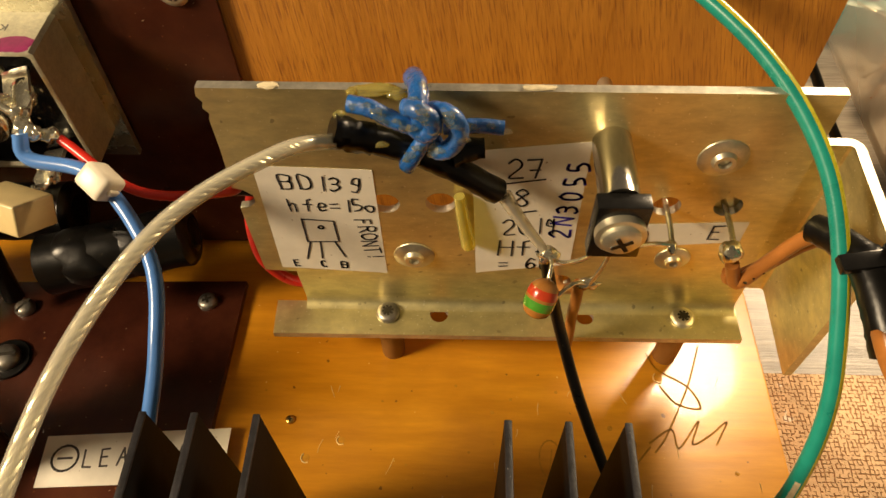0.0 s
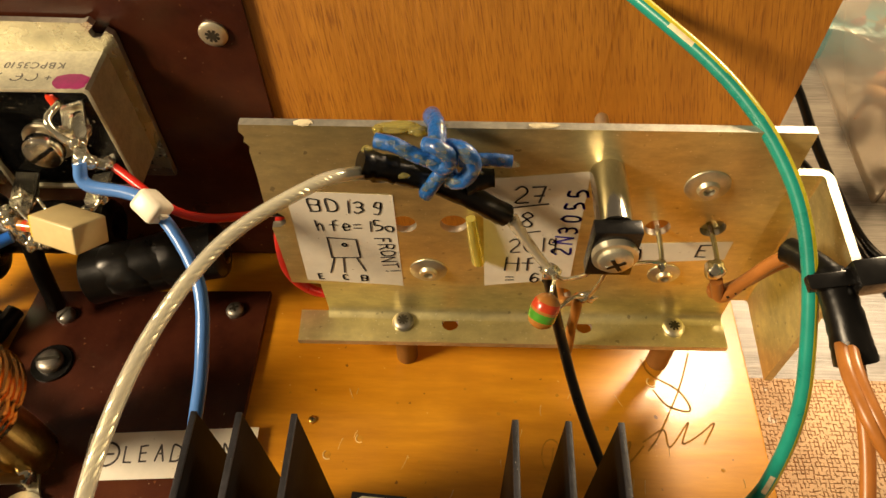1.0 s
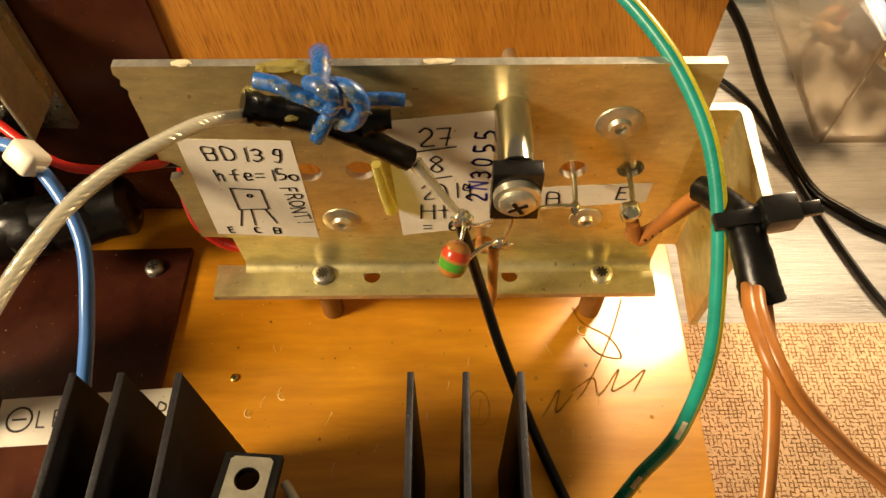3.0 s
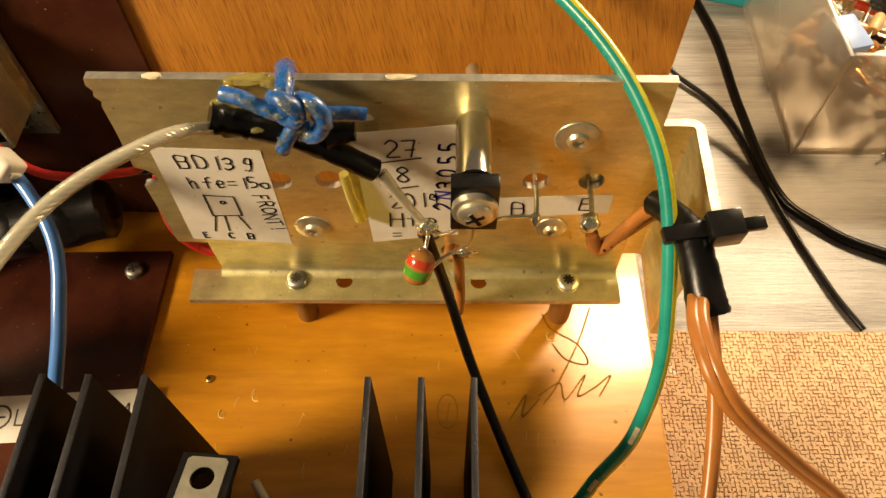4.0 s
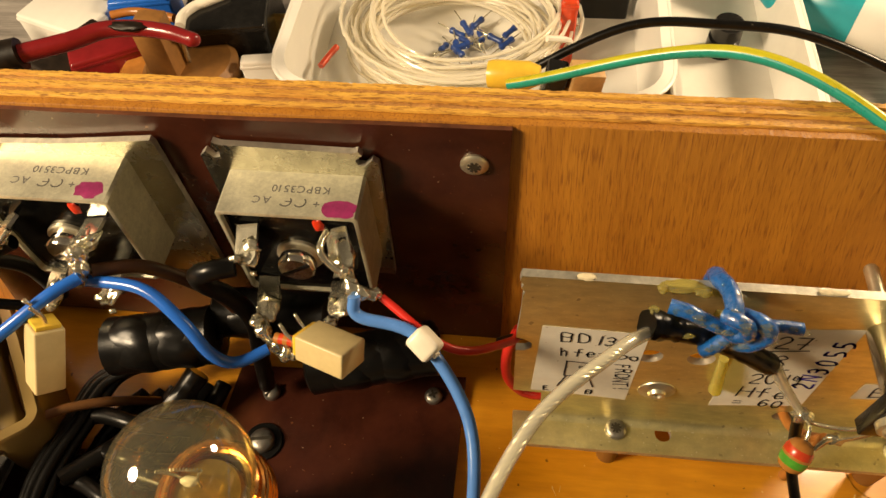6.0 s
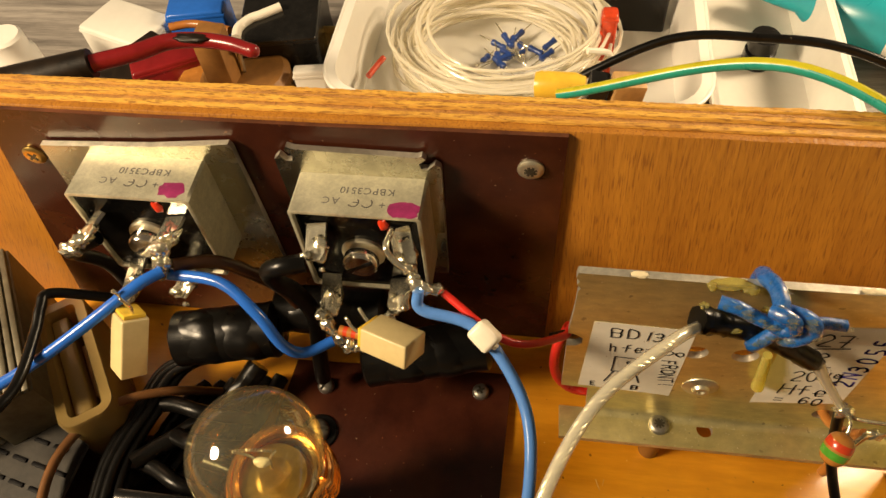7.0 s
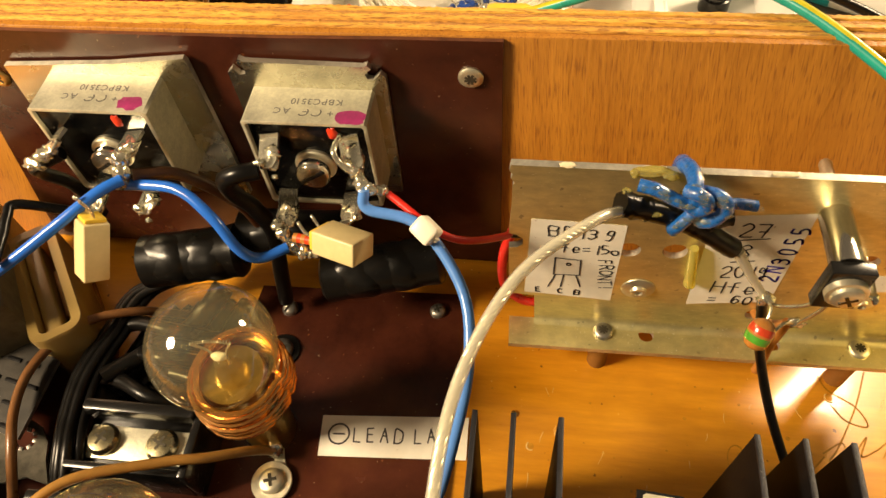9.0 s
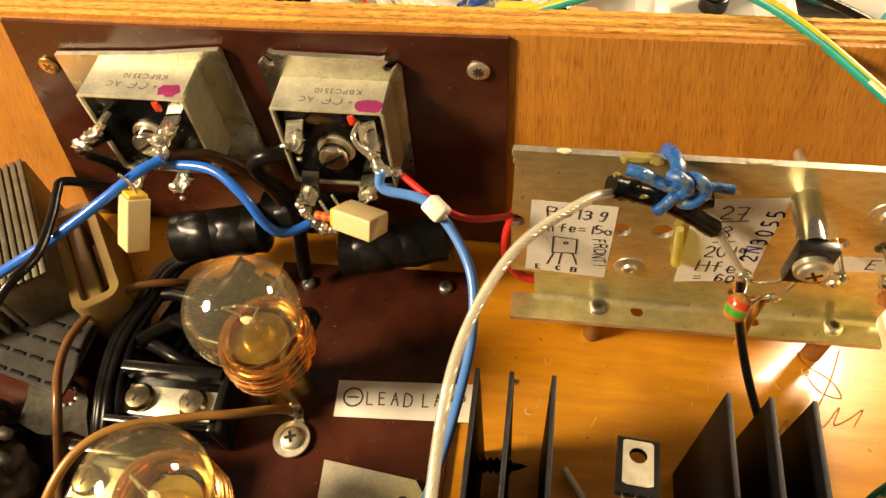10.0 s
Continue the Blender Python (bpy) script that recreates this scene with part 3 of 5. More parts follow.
for x, z, r in ((44.6, 61.6, 4.1), (-6.3, 33.1, 4.0), (43.3, 33.5, 3.4)):
    dome = part("rivet", lathe(B(), (x, 0, z), (0, -1, 0), [(r, 0), (r * 0.98, 0.25), (r * 0.75, 0.65), (r * 0.5, 0.75), (r * 0.42, 1.5), (r * 0.26, 1.5), (r * 0.24, 0.7), (0, 0.6)], 26), steel, plate)
screw("foot_screw", (-12.5, -3.0, 15.8), (0, 0, 1), 2.5, 1.3, steel_dull, "dull star-head screw holding the plate's foot", slot="star", group="foot screws", spin=10)
screw("foot_screw", (49.2, -2.9, 15.8), (0, 0, 1), 2.5, 1.2, steel, "zinc star-head screw holding the plate's foot", slot="star", group="foot screws", spin=30)
screw("floor_screw", (-33.6, -20.8, 0), (0, 0, 1), 1.0, 0.6, brass, "tiny brass screw head sunk in the pine base", spin=10)

# ---- heat sink with six fins ----
sink = thing("heat_sink", (-7, -60, 0), "black anodised heat sink with upright fins on the pine base", "heat sink")
for x in (-40.6, -33.4, -24.7, 9.8, 18.0, 26.1):
    bm = box(B(), x - 0.5, x + 0.5, -92, -42, 0.05, 54, 0.12)
    part("fin", bm, anod, sink)
    bm = box(B(), x - 0.53, x + 0.53, -92, -41.8, 53.6, 54.1, 0.2)
    part("fin_edge", bm, anod_edge, sink, "worn grey edge of the fin")
part("web", box(B(), -40, 26, -92, -90, 0.05, 50, 0.2), anod, sink)

# ---- wires ----
clear = [(-14.5, -6.4, 71.3), (-22.0, -13.8, 76.2), (-34.7, -27.2, 76.6), (-43.1, -47.9, 73.3), (-44.8, -74.0, 67.8), (-44, -110, 52), (-40, -140, 20), (-38, -165, 1.4)]
cable = thing("clear_cable", clear[0], "clear-sheathed cable with twisted silver strands", "cable")
path = spline(clear, 40)
for k in range(5):
    pts = []
    for i, p in enumerate(path):
        d = (path[min(i + 1, len(path) - 1)] - path[max(i - 1, 0)]).normalized()
        u = Vector((0, 0, 1)).cross(d).normalized()
        w = d.cross(u)
        a = i * 0.46 + k * 1.2566
        pts.append(p + (u * math.cos(a) + w * math.sin(a)) * 0.54)
    part("strand", sweep(B(), pts, 0.36, 7, raw=True), strand_metal, cable)
part("clear_sheath", sweep(B(), clear, 1.14, 14, 12), sheath, cable)
lblue = [(-67.3, -1.2, 66.4), (-66.4, -3.5, 63.1), (-55.1, -6.3, 62.1), (-45.3, -17.8, 56.5), (-43.0, -30.6, 50.4), (-45.1, -42.7, 39.7), (-50, -54, 20), (-56, -64, 3.2)]
wire("blue_wire", lblue, 1.2, lblue_pvc, "light blue insulated wire from the rectifier to the base")
wire("red_wire", [(-62.8, 0.8, 63.2), (-49.1, -6.8, 59.3), (-38.3, -0.9, 52.3), (-36, 3.5, 49.5), (-30, 8, 44), (-31, 9, 30), (-30, 5, 22), (-22, 6, 17)], 0.85, red_pvc, "thin red wire passing through the plate's notch")
green = [(-42.3, 62.8, 60.5), (3.5, 47.6, 84.5), (38.1, 17.4, 80.5), (55.0, -7.2, 70.0), (58.2, -30.7, 50.8), (55.2, -43.3, 34.5), (49.4, -49.0, 20.5), (43.6, -56.0, 8.1), (36, -70, 2), (20, -90, 1.6)]


def stripe(i, k):
    """The earth wire's colours: green with a yellow stripe that turns away along the wire, and a few scuffs."""
    edge = 0.17 - 0.10 * min(1, max(0, (i - 0.10) / 0.18))
    k = k - 1 if k > 0.5 else k
    if 0.09 < k < 0.20 and min(abs(i - c) for c in (0.215, 0.55, 0.655)) < 0.010:
        return 2
    return 1 if -0.31 < k < edge else 0


bm = sweep(B(), green, 1.3, 56, 14, pick=stripe)
solo("earth_wire", bm, [green_pvc, yellow_pvc, cream_worn], green[0], "green and yellow striped earth wire, scuffed in places", "wire")
for k, pts in enumerate(([(-36, 3.5, 49.2), (-30, 9, 43), (-24, 12, 30)], [(-40.5, -0.5, 51.3), (-36, 2.5, 48.6), (-28, 8, 40)])):
    wire("black_lead", pts, 0.8, black_rubber, "thin black wire running beside the red wire behind the plate")
wire("red_wire", [(-36.5, 6, 45), (-38.6, 5, 36), (-38.2, 3.5, 26), (-33.5, 3, 19), (-26, 4, 17)], 1.2, red_pvc, "red wire looping under the plate's cut corner")
dark = [(-123.5, 1.0, 61.5), (-109.8, -1.0, 63.2), (-101.3, -5.7, 59.9), (-96.4, -9.1, 53.4), (-92.7, -8.5, 49.2), (-87.1, -4.9, 48.9)]
wire("blue_jumper", dark, 1.25, blue_pvc, "mid-blue jumper wire between the two rectifiers")
wire("blue_jumper", [(-121.8, -0.5, 65.0), (-126, -4.5, 65), (-133.9, -11.5, 62.0), (-146.8, -19.8, 55.8), (-161.9, -26.6, 48.6), (-182, -34, 38)], 1.3, blue_pvc, "mid-blue wire leaving the rectifier sideways")
wire("black_wire", [(-138.5, -1.2, 53.0), (-147.3, -5.4, 60.3), (-147.9, -9, 60.5), (-147.1, -14.8, 59.3), (-145.9, -26.4, 58.8), (-150, -37, 58), (-165, -50, 40)], 1.15, black_rubber, "black wire bent over from the rectifier's terminal")
front = [(17.6, -8.5, 44.5), (19.0, -9.5, 38), (22.0, -12.0, 26), (27.0, -22.0, 13.6), (34.0, -36, 3.2), (40, -50, 1.2), (47, -66, 1.2)]
wire("black_wire", front, 1.15, black_rubber, "black wire from the solder joint down to the base")

# ---- cable tie on the blue and red wires ----
tie = thing("cable_tie", (-53.5, -8.2, 62.5), "milky nylon cable tie round the blue and red wires", "cable tie")
tm = Matrix.Translation((-53.5, -8.0, 63.0)) @ pose(0, 0, 0, 35, 18, -38)
part("head", box(B(), -2.7, 2.7, -2.2, 2.2, -2.4, 2.4, 0.9, tm, 3), nylon, tie)
part("tail", box(B(), 2.4, 3.3, -0.5, 0.5, -1.2, 1.2, 0.3, tm), nylon, tie)

# ---- paper labels on the plate ----


def paper_quad(q, y, mat=paper):
    """A slightly lifted paper, corners (x, z) clockwise from top left."""
    bm = B()
    n = 8
    grid = []
    for i in range(n + 1):
        row = []
        for j in range(n + 1):
            u, v = i / n, j / n
            a = Vector(q[0]).lerp(Vector(q[1]), u)
            b = Vector(q[3]).lerp(Vector(q[2]), u)
            p = a.lerp(b, v)
            lift = 0.05 + 0.12 * (abs(u - 0.5) * 2) ** 6 * abs(v - 0.4)
            row.append(bm.verts.new((p.x, y - lift, p.y)))
        grid.append(row)
    for i in range(n):
        for j in range(n):
            bm.faces.new((grid[i][j], grid[i + 1][j], grid[i + 1][j + 1], grid[i][j + 1]))
    g = bmesh.ops.extrude_face_region(bm, geom=bm.faces[:])
    bmesh.ops.translate(bm, verts=[v for v in g["geom"] if isinstance(v, bmesh.types.BMVert)], vec=(0, 0.04, 0))
    return bm


def on_plate(x, z, turn=0.0, y=-0.17, sx=1.0, sy=1.0):
    return Matrix.Translation((x, y, z)) @ UPRIGHT @ pose(0, 0, 0, 0, 0, turn) @ Matrix.Diagonal((sx, sy, 1, 1))


lab = thing("paper_label", (-22, 0, 42), "white paper label with a hand-drawn transistor and pin letters", "label", "plate labels")
part("paper", paper_quad([(-32.3, 58.4), (-12.2, 57.7), (-12.0, 26.9), (-33.0, 28.4)], -0.02), paper, lab)
hand("text", "BD13g", 3.5, on_plate(-28.4, 52.6, -2), ink, lab, 0.34, spread=1.22)
hand("text", "hfe=15o", 3.3, on_plate(-27.8, 46.6, 0, sx=0.95), ink, lab, 0.34)
hand("text", "FRONT!", 3.0, on_plate(-16.6, 44.2, -84, sx=0.95), ink, lab, 0.34)
hand("text", "E", 2.0, on_plate(-30.2, 28.9), ink, lab)
hand("text", "C", 2.0, on_plate(-24.8, 28.9), ink, lab)
hand("text", "B", 2.0, on_plate(-21.0, 28.7), ink, lab)
strokes("drawing", [[(-26.4, 44.2), (-20.6, 43.7), (-20.4, 37.4), (-26.4, 37.2), (-26.4, 44.2)], ring(-23.2, 41.8, 0.45), [(-25.9, 37.2), (-27.4, 31.6)], [(-24.0, 37.3), (-24.4, 31.8)], [(-21.2, 37.3), (-19.8, 32.4)]], 0.36, on_plate(0, 0, y=-0.16), ink, lab)

lab = thing("paper_label", (15, 0, 46), "white paper label with a date and a gain value by hand", "label", "plate labels")
part("paper", paper_quad([(4.4, 62.5), (23.4, 65.0), (24.0, 30.9), (5.8, 27.6)], -0.02), paper, lab)
hand("text", "27", 4.4, on_plate(10.6, 56.2, 4), ink, lab)
hand("text", "8", 4.6, on_plate(12.2, 48.6, 2), ink, lab)
hand("text", "2019", 4.4, on_plate(10.6, 40.4, 3, sx=0.85), ink, lab)
hand("text", "Hfe", 4.6, on_plate(10.0, 33.6, 2), ink, lab)
hand("text", "= 60", 3.4, on_plate(10.4, 29.0, 2), ink, lab)
strokes("rule", [[(9.6, 54.6), (16.8, 56.0)], [(11.4, 46.6), (16.0, 47.6)]], 0.4, on_plate(0, 0, y=-0.16), ink, lab)
hand("text", "2N3055", 3.6, on_plate(22.6, 40.0, 86), ink_blue, lab, 0.52, spread=1.28)

lab = thing("paper_label", (43, 0, 41), "narrow white paper strip lettered for the transistor pins", "label", "plate labels")
part("paper", paper_quad([(31.8, 43.8), (54.2, 45.2), (54.2, 39.2), (31.8, 36.6)], -0.02), paper, lab)
hand("text", "B", 4.0, on_plate(34.8, 38.4, 2), ink, lab)
hand("text", "E", 4.0, on_plate(48.2, 39.8, 2), ink, lab)

# ---- blue knot and black sleeve on the plate's top edge ----
sl = thing("black_sleeve", (-3, -5, 66), "black shrink sleeve over the cable joint tied to the plate", "sleeve")
part("sleeve", sweep(B(), [(-15.2, -6.1, 72.6), (-8.8, -5.0, 69.4), (-3.2, -4.6, 66.6), (2.4, -4.4, 62.6), (8.8, -4.2, 57.3)], (2.25, 2.1), 16, 7, rag=0.12), black_rubber, sl)
part("sleeve_end", sweep(B(), [(-16.0, -6.3, 73.0), (-13.6, -5.9, 71.8), (-10.5, -5.3, 70.3)], (2.55, 2.3), 16, 4, rag=0.22), black_rubber, sl)
part("flap", sweep(B(), [(1.2, -4.4, 66.6), (3.6, -3.8, 66.8), (6.3, -3.6, 66.9)], (2.4, 1.5), 12, 4, rag=0.2), black_rubber, sl)
knot = thing("blue_knot", (-4, -5, 66), "knotted blue wire tying the sleeve to the plate, glazed with glue", "wire knot")
for pts, r in (
    ([(-13.1, -5.0, 77.1), (-10.0, -6.0, 77.1), (-7.5, -6.5, 75.9), (-4.8, -7.0, 74.9), (-2.2, -6.0, 73.2)], 1.3),
    ([(-4.4, 3.2, 70.0), (-4.5, 3.0, 74.6), (-4.4, 1.0, 76.6), (-3.7, -1.5, 77.9), (-3.3, -4.0, 78.3), (-3.2, -6.5, 77.6), (-2.5, -7.0, 74.6), (-2.4, -5.0, 71.0)], 1.5),
    ([(-1.8, -5.5, 76.4), (0.4, -7.0, 77.5), (2.0, -7.8, 76.6), (2.5, -8.0, 74.4), (1.3, -7.6, 71.2), (-0.5, -7.0, 69.8), (-1.6, -5.8, 71.0)], 1.4),
    ([(0.2, -5.5, 73.2), (2.3, -5.5, 73.3), (5.2, -5.2, 73.2), (8.9, -5.2, 72.8)], 1.12),
    ([(-1.8, -6.0, 73.2), (-3.0, -7.0, 71.2), (-4.1, -7.4, 69.4), (-5.4, -7.2, 66.6)], 1.3),
    ([(-4.9, -6.6, 78.0), (-3.2, -8.0, 78.8), (-1.5, -8.5, 77.8), (-1.2, -8.5, 75.8), (-2.6, -8.0, 74.2), (-4.3, -7.4, 75.4)], 1.3),
):
    part("strand", sweep(B(), pts, r, 14, 8, rag=0.10), glazed_blue, knot)
    for k, p in enumerate(spline([Vector(q) for q in pts], 5)):
        if k % 2 and p.y < 0:
            part("glue_bead", blob(B(), Vector(p) + Vector((0.8 * math.sin(k * 2.7), -r * 0.75, r * 0.55 + 0.5 * math.cos(k * 1.9))), 0.45 + 0.25 * math.sin(k * 5.1) ** 2, k, (1.4, 0.7, 0.8), 0.8, 2), glaze, knot, "clear bead of glue")
gl = thing("glue_blob", (-10, 0, 75), "amber hot-melt glue smeared over the plate's edge", "glue")
for k, (c, r, sq) in enumerate((((-10, 0.2, 75.1), 1.5, (2.9, 0.8, 0.30)), ((-13.4, -0.4, 74.9), 0.9, (1, 1, 0.8)), ((-6.8, -0.8, 75.0), 0.9, (1.6, 1, 0.7)), ((-15.0, -4.6, 74.2), 0.9, (0.9, 1.2, 1.0)), ((-3.6, -4.6, 73.4), 1.5, (1.1, 0.8, 1.3)), ((-9, -6.9, 70.8), 0.7, (1.5, 0.7, 0.7)))):
    part("lump", blob(B(), c, r, k + 1, sq, 0.5, 3), glue, gl)
part("drip", sweep(B(), [(2.4, -1.2, 52.5), (3.2, -1.6, 46), (4.2, -1.5, 38.8)], (0.95, 1.4), 12, 5, rag=0.1), glue_drip, gl, "yellow glue drip on the plate")

# ---- transistor on a polished pillar ----
pil = thing("pillar_transistor", (26.2, -6, 65), "small black transistor screwed to a polished pillar on the plate", "transistor")
part("pillar", lathe(B(), (26.2, 0, 65.3), (0, -1, 0), [(0, 0), (3.0, 0), (3.1, 0.2), (3.1, 12.6), (0, 12.6)], 32), chrome, pil)
part("bolt_end", lathe(B(), (26.2, 1.6, 66), (0, 1, 0), [(0, 0), (1.3, 0), (1.3, 10.6), (1.0, 11.2), (0, 11.3)], 16), steel, pil)
part("body", box(B(), 22.3, 30.2, -15.6, -12.7, 55.6, 67.6, 0.25), black_plastic, pil)
sc = part("screw_head", lathe(B(), (26.3, -15.6, 62.4), (0, -1, 0), [(3.8, 0), (3.8, 1.3), (3.5, 1.4), (3.0, 1.45), (2.9, 2.1), (2.4, 2.5), (1.2, 2.7), (0, 2.7)], 28), steel, pil, "domed cross-head screw with washer")
rm = Matrix.Translation((26.3, -18.25, 62.4)) @ frame_of((0, -1, 0)).to_4x4() @ pose(0, 0, 0, 0, 0, 30)
# black bars on the head paint the shade of its cross recess
bm = box(B(), -1.7, 1.7, -0.35, 0.35, -0.2, 0.12, m=rm)
part("recess", box(bm, -0.35, 0.35, -1.7, 1.7, -0.2, 0.13, m=rm), black_plastic, sc)
for x0, pts in ((24, [(24, -14.2, 55.8), (23, -13, 51.5), (20.5, -10.5, 46.5), (18.2, -9, 45.5)]), (26.3, [(26.4, -14.2, 55.8), (26.2, -13.6, 51), (25.6, -12, 44), (25.2, -11, 40.5)]), (28.6, [(28.8, -14.2, 55.8), (31, -11.5, 53), (35, -9.5, 51), (38, -9, 50.0)])):
    part("lead", sweep(B(), pts, 0.42, 8, 5), solder, pil)

# ---- pins of the power transistor behind the plate ----
pins = thing("transistor_pins", (44, -4, 49), "two tinned pins coming through the plate with solder", "pins")
for x, y1 in ((38.4, -9.2), (48.6, -9.0)):
    pin = part("pin", sweep(B(), [(x, 3, 49.2), (x, -4, 49.4), (x - 0.4, y1, 49.6)], 0.5, 8, 4), solder, pins)
part("solder_cone", blob(B(), (37.9, -9.0, 49.6), 1.0, 2, (0.9, 1.3, 0.9), 0.4), solder, pins)
part("solder_ball", blob(B(), (47.9, -9.3, 48.6), 1.9, 5, (1, 1, 1.15), 0.25, 3), solder, pins)
for k, pts in enumerate(([(48.6, -10.2, 46.5), (50.8, -10.6, 41.5), (53.0, -11.0, 47), (55.6, -11.5, 54.0), (57.8, -12.2, 58.4)], [(49.2, -9.6, 43.4), (50.2, -9.4, 41.0), (54.0, -9.6, 45.0), (57.6, -10.4, 52.4), (59.6, -12.0, 57.0)])):
    wire("brown_wire", pts, 1.25, rust_brown_pvc, "brown wire soldered to the transistor pin, singed at its end", group="brown pin wires")
for k in range(7):
    part("scorch", blob(B(), (51.4 + 0.8 * k + random.uniform(-0.4, 0.4), -11.9, 43.5 + 1.6 * k), 0.35, k, rough=0.5, sub=1), rust, pins, "burnt speck on the insulation")

# ---- striped resistor and its joints ----
res = thing("resistor", (16.5, -15.6, 42.9), "barrel resistor with green and red bands, soldered in the air", "resistor")
top, bot = Vector((17.6, -13.6, 45.8)), Vector((15.5, -17.3, 40.4))
ax = top - bot
ln = ax.length
prof = [(r * 0.96, h * ln / 8.6) for r, h in ((0, 0), (1.5, 0.1), (2.35, 0.9), (2.75, 2.2), (2.85, 3.4), (2.85, 4.3), (2.85, 5.0), (2.75, 6.1), (2.5, 7.0), (1.8, 8.0), (1.0, 8.5), (0, 8.6))]
part("barrel", lathe(B(), bot, ax, prof, 24, indices=[0, 0, 0, 1, 1, 0, 2, 2, 0, 0, 0]), [tan_band, green_band, red_band], res)
part("lead", sweep(B(), [top, (18.2, -11.4, 47.2), (18.0, -9.0, 46.2)], 0.4, 8, 5), solder, res)
part("lead", sweep(B(), [(17.9, -16, 41.5), (20, -14, 42.2), (22.5, -12, 42.4), (25, -11, 41)], 0.4, 8, 5), solder, res)
part("joint", blob(B(), (17.8, -8.6, 45.8), 1.5, 6, (1.2, 0.9, 1.2), 0.6, 3), solder, res)
part("joint", blob(B(), (25.2, -10.8, 40.6), 1.3, 8, (1.5, 0.8, 0.8), 0.7, 3), solder, res)
part("lead", sweep(B(), [(9.8, -4.4, 56.8), (13, -6, 52), (17.6, -8.4, 46.2)], (1.35, 0.8), 10, 5), sheath, res, "clear-sheathed lead coming out of the sleeve")
part("lead", sweep(B(), [(9.8, -4.4, 56.8), (13, -6, 52), (17.6, -8.4, 46.2)], (0.8, 0.5), 8, 5), solder, res)
wire("tan_wire", [(23.8, -10.4, 40.0), (24.2, -9.6, 33), (24.4, -8.9, 26), (24.6, -9.6, 18.4), (24.4, -10, 14.6)], 1.1, orange_pvc, "stub of light brown wire hanging from the solder joint")
wire("tan_wire", [(22.4, 1.5, 24.6), (22.0, -4, 29), (22.8, -8, 34.5), (24.6, -10.4, 39.6)], 1.05, rust_brown_pvc, "brown wire coming out of the plate's lower hole")

# ---- aluminium angle at the plate's end, black bundle, brown leads ----
ang = thing("end_angle", (65, -6, 40), "aluminium angle bracket with rounded corner at the plate's end", "bracket")
arc = [(66.8 - 2.4 + 2.4 * math.cos(a), 3.3 - 2.4 + 2.4 * math.sin(a)) for a in (0, 0.4, 0.8, 1.2, 1.57)]
inn = [(65.1 - 0.7 + 0.7 * math.cos(a), 1.65 - 0.7 + 0.7 * math.sin(a)) for a in (1.57, 0.8, 0)]
part("long_leg", slab(B(), [(66.0, -18.0)] + arc + inn + [(64.4, -18.0)], 21.0, 63.0), [alu_edge, alu], ang)
part("short_leg", slab(B(), [(arc[-1][0] - 0.01, 3.3), (44, 3.3), (44, 1.65), (inn[0][0] - 0.01, 1.65)], 21.0, 63.0), [alu_edge, alu], ang)
bun = thing("black_bundle", (62, -22, 60), "black sleeve and cable tie holding brown leads to the bracket", "cable bundle")
part("sleeve", sweep(B(), [(57.0, -11.6, 58.6), (58.6, -14.6, 60.2), (60, -18.0, 61.5), (61, -21, 62.5)], (2.3, 2.5), 14, 5, rag=0.12), black_rubber, bun)
part("shrink_tube", sweep(B(), [(60.2, -18.8, 62.4), (61.0, -24, 61.6), (61.8, -29.5, 59.8), (62.6, -32.8, 58.0)], (2.6, 3.3), 16, 6, rag=0.07), black_rubber, bun)
tm = Matrix.Translation((62.4, -21.4, 64.6)) @ pose(0, 0, 0, 10, -6, 6)
head = part("tie_head", box(B(), -0.2, 5.2, -2.3, 2.3, -2.4, 2.4, 0.4, tm), black_plastic, bun)
part("tie_strap", box(B(), -7.0, 0, -1.3, 1.3, -0.9, 0.9, 0.3, tm), black_plastic, bun)
part("tie_tail", box(B(), 5.2, 9.0, -1.1, 1.1, -0.6, 0.6, 0.2, tm), black_plastic, head)
for pts in ([(60.8, -30.0, 60.0), (59.0, -37.7, 62.4), (61.7, -47.3, 60.5), (73.5, -51.7, 48.2), (88.1, -57, 35.0), (108, -70, 14), (128, -90, -8)], [(62.6, -31.1, 58.6), (62.6, -45.5, 53.2), (60.0, -61.9, 46.0), (55.6, -78.7, 35.4), (52, -100, 18), (50, -130, 1.4)]):
    lead = thing("brown_lead", pts[0], "light brown twin lead coming out of the black sleeve", "wire", "brown leads")
    apart = Vector((0.62, 0, 0.12)) if pts[0][0] < 61 else Vector((0.22, 0.66, 0.2))
    for k in (-1, 1):
        part("core", sweep(B(), [Vector(p) + k * apart for p in pts], 1.05, 14, 8), orange_pvc, lead)

# ---- writing on the base ----
lab = thing("base_label", (-64, -31, 2), "white paper strip with a pencilled minus sign and words", "label")
bm = slab(B(), [(-83.8, -26.6), (-45.3, -23.8), (-45.0, -35.0), (-83.0, -37.4)], 2.06, 2.22)
part("paper", bm, paper, lab)
strokes("minus_sign", [ring(-78.6, -31.2, 2.7), [(-80.0, -31.3), (-77.2, -31.1)]], 0.5, Matrix.Translation((0, 0, 2.24)), pencil_dark, lab)
hand("text", "LEAD", 3.6, Matrix.Translation((-74.4, -33.0, 2.24)) @ pose(0, 0, 0, 0, 0, 4), pencil_dark, lab, 0.42, spread=1.25)
hand("text", "LAMP", 3.6, Matrix.Translation((-58.6, -31.9, 2.24)) @ pose(0, 0, 0, 0, 0, 4), pencil_dark, lab, 0.42, spread=1.2)
scr = thing("pencil_marks", (50, -20, 0), "loose pencil scribbles on the varnished base board", "marks", kind="structure")
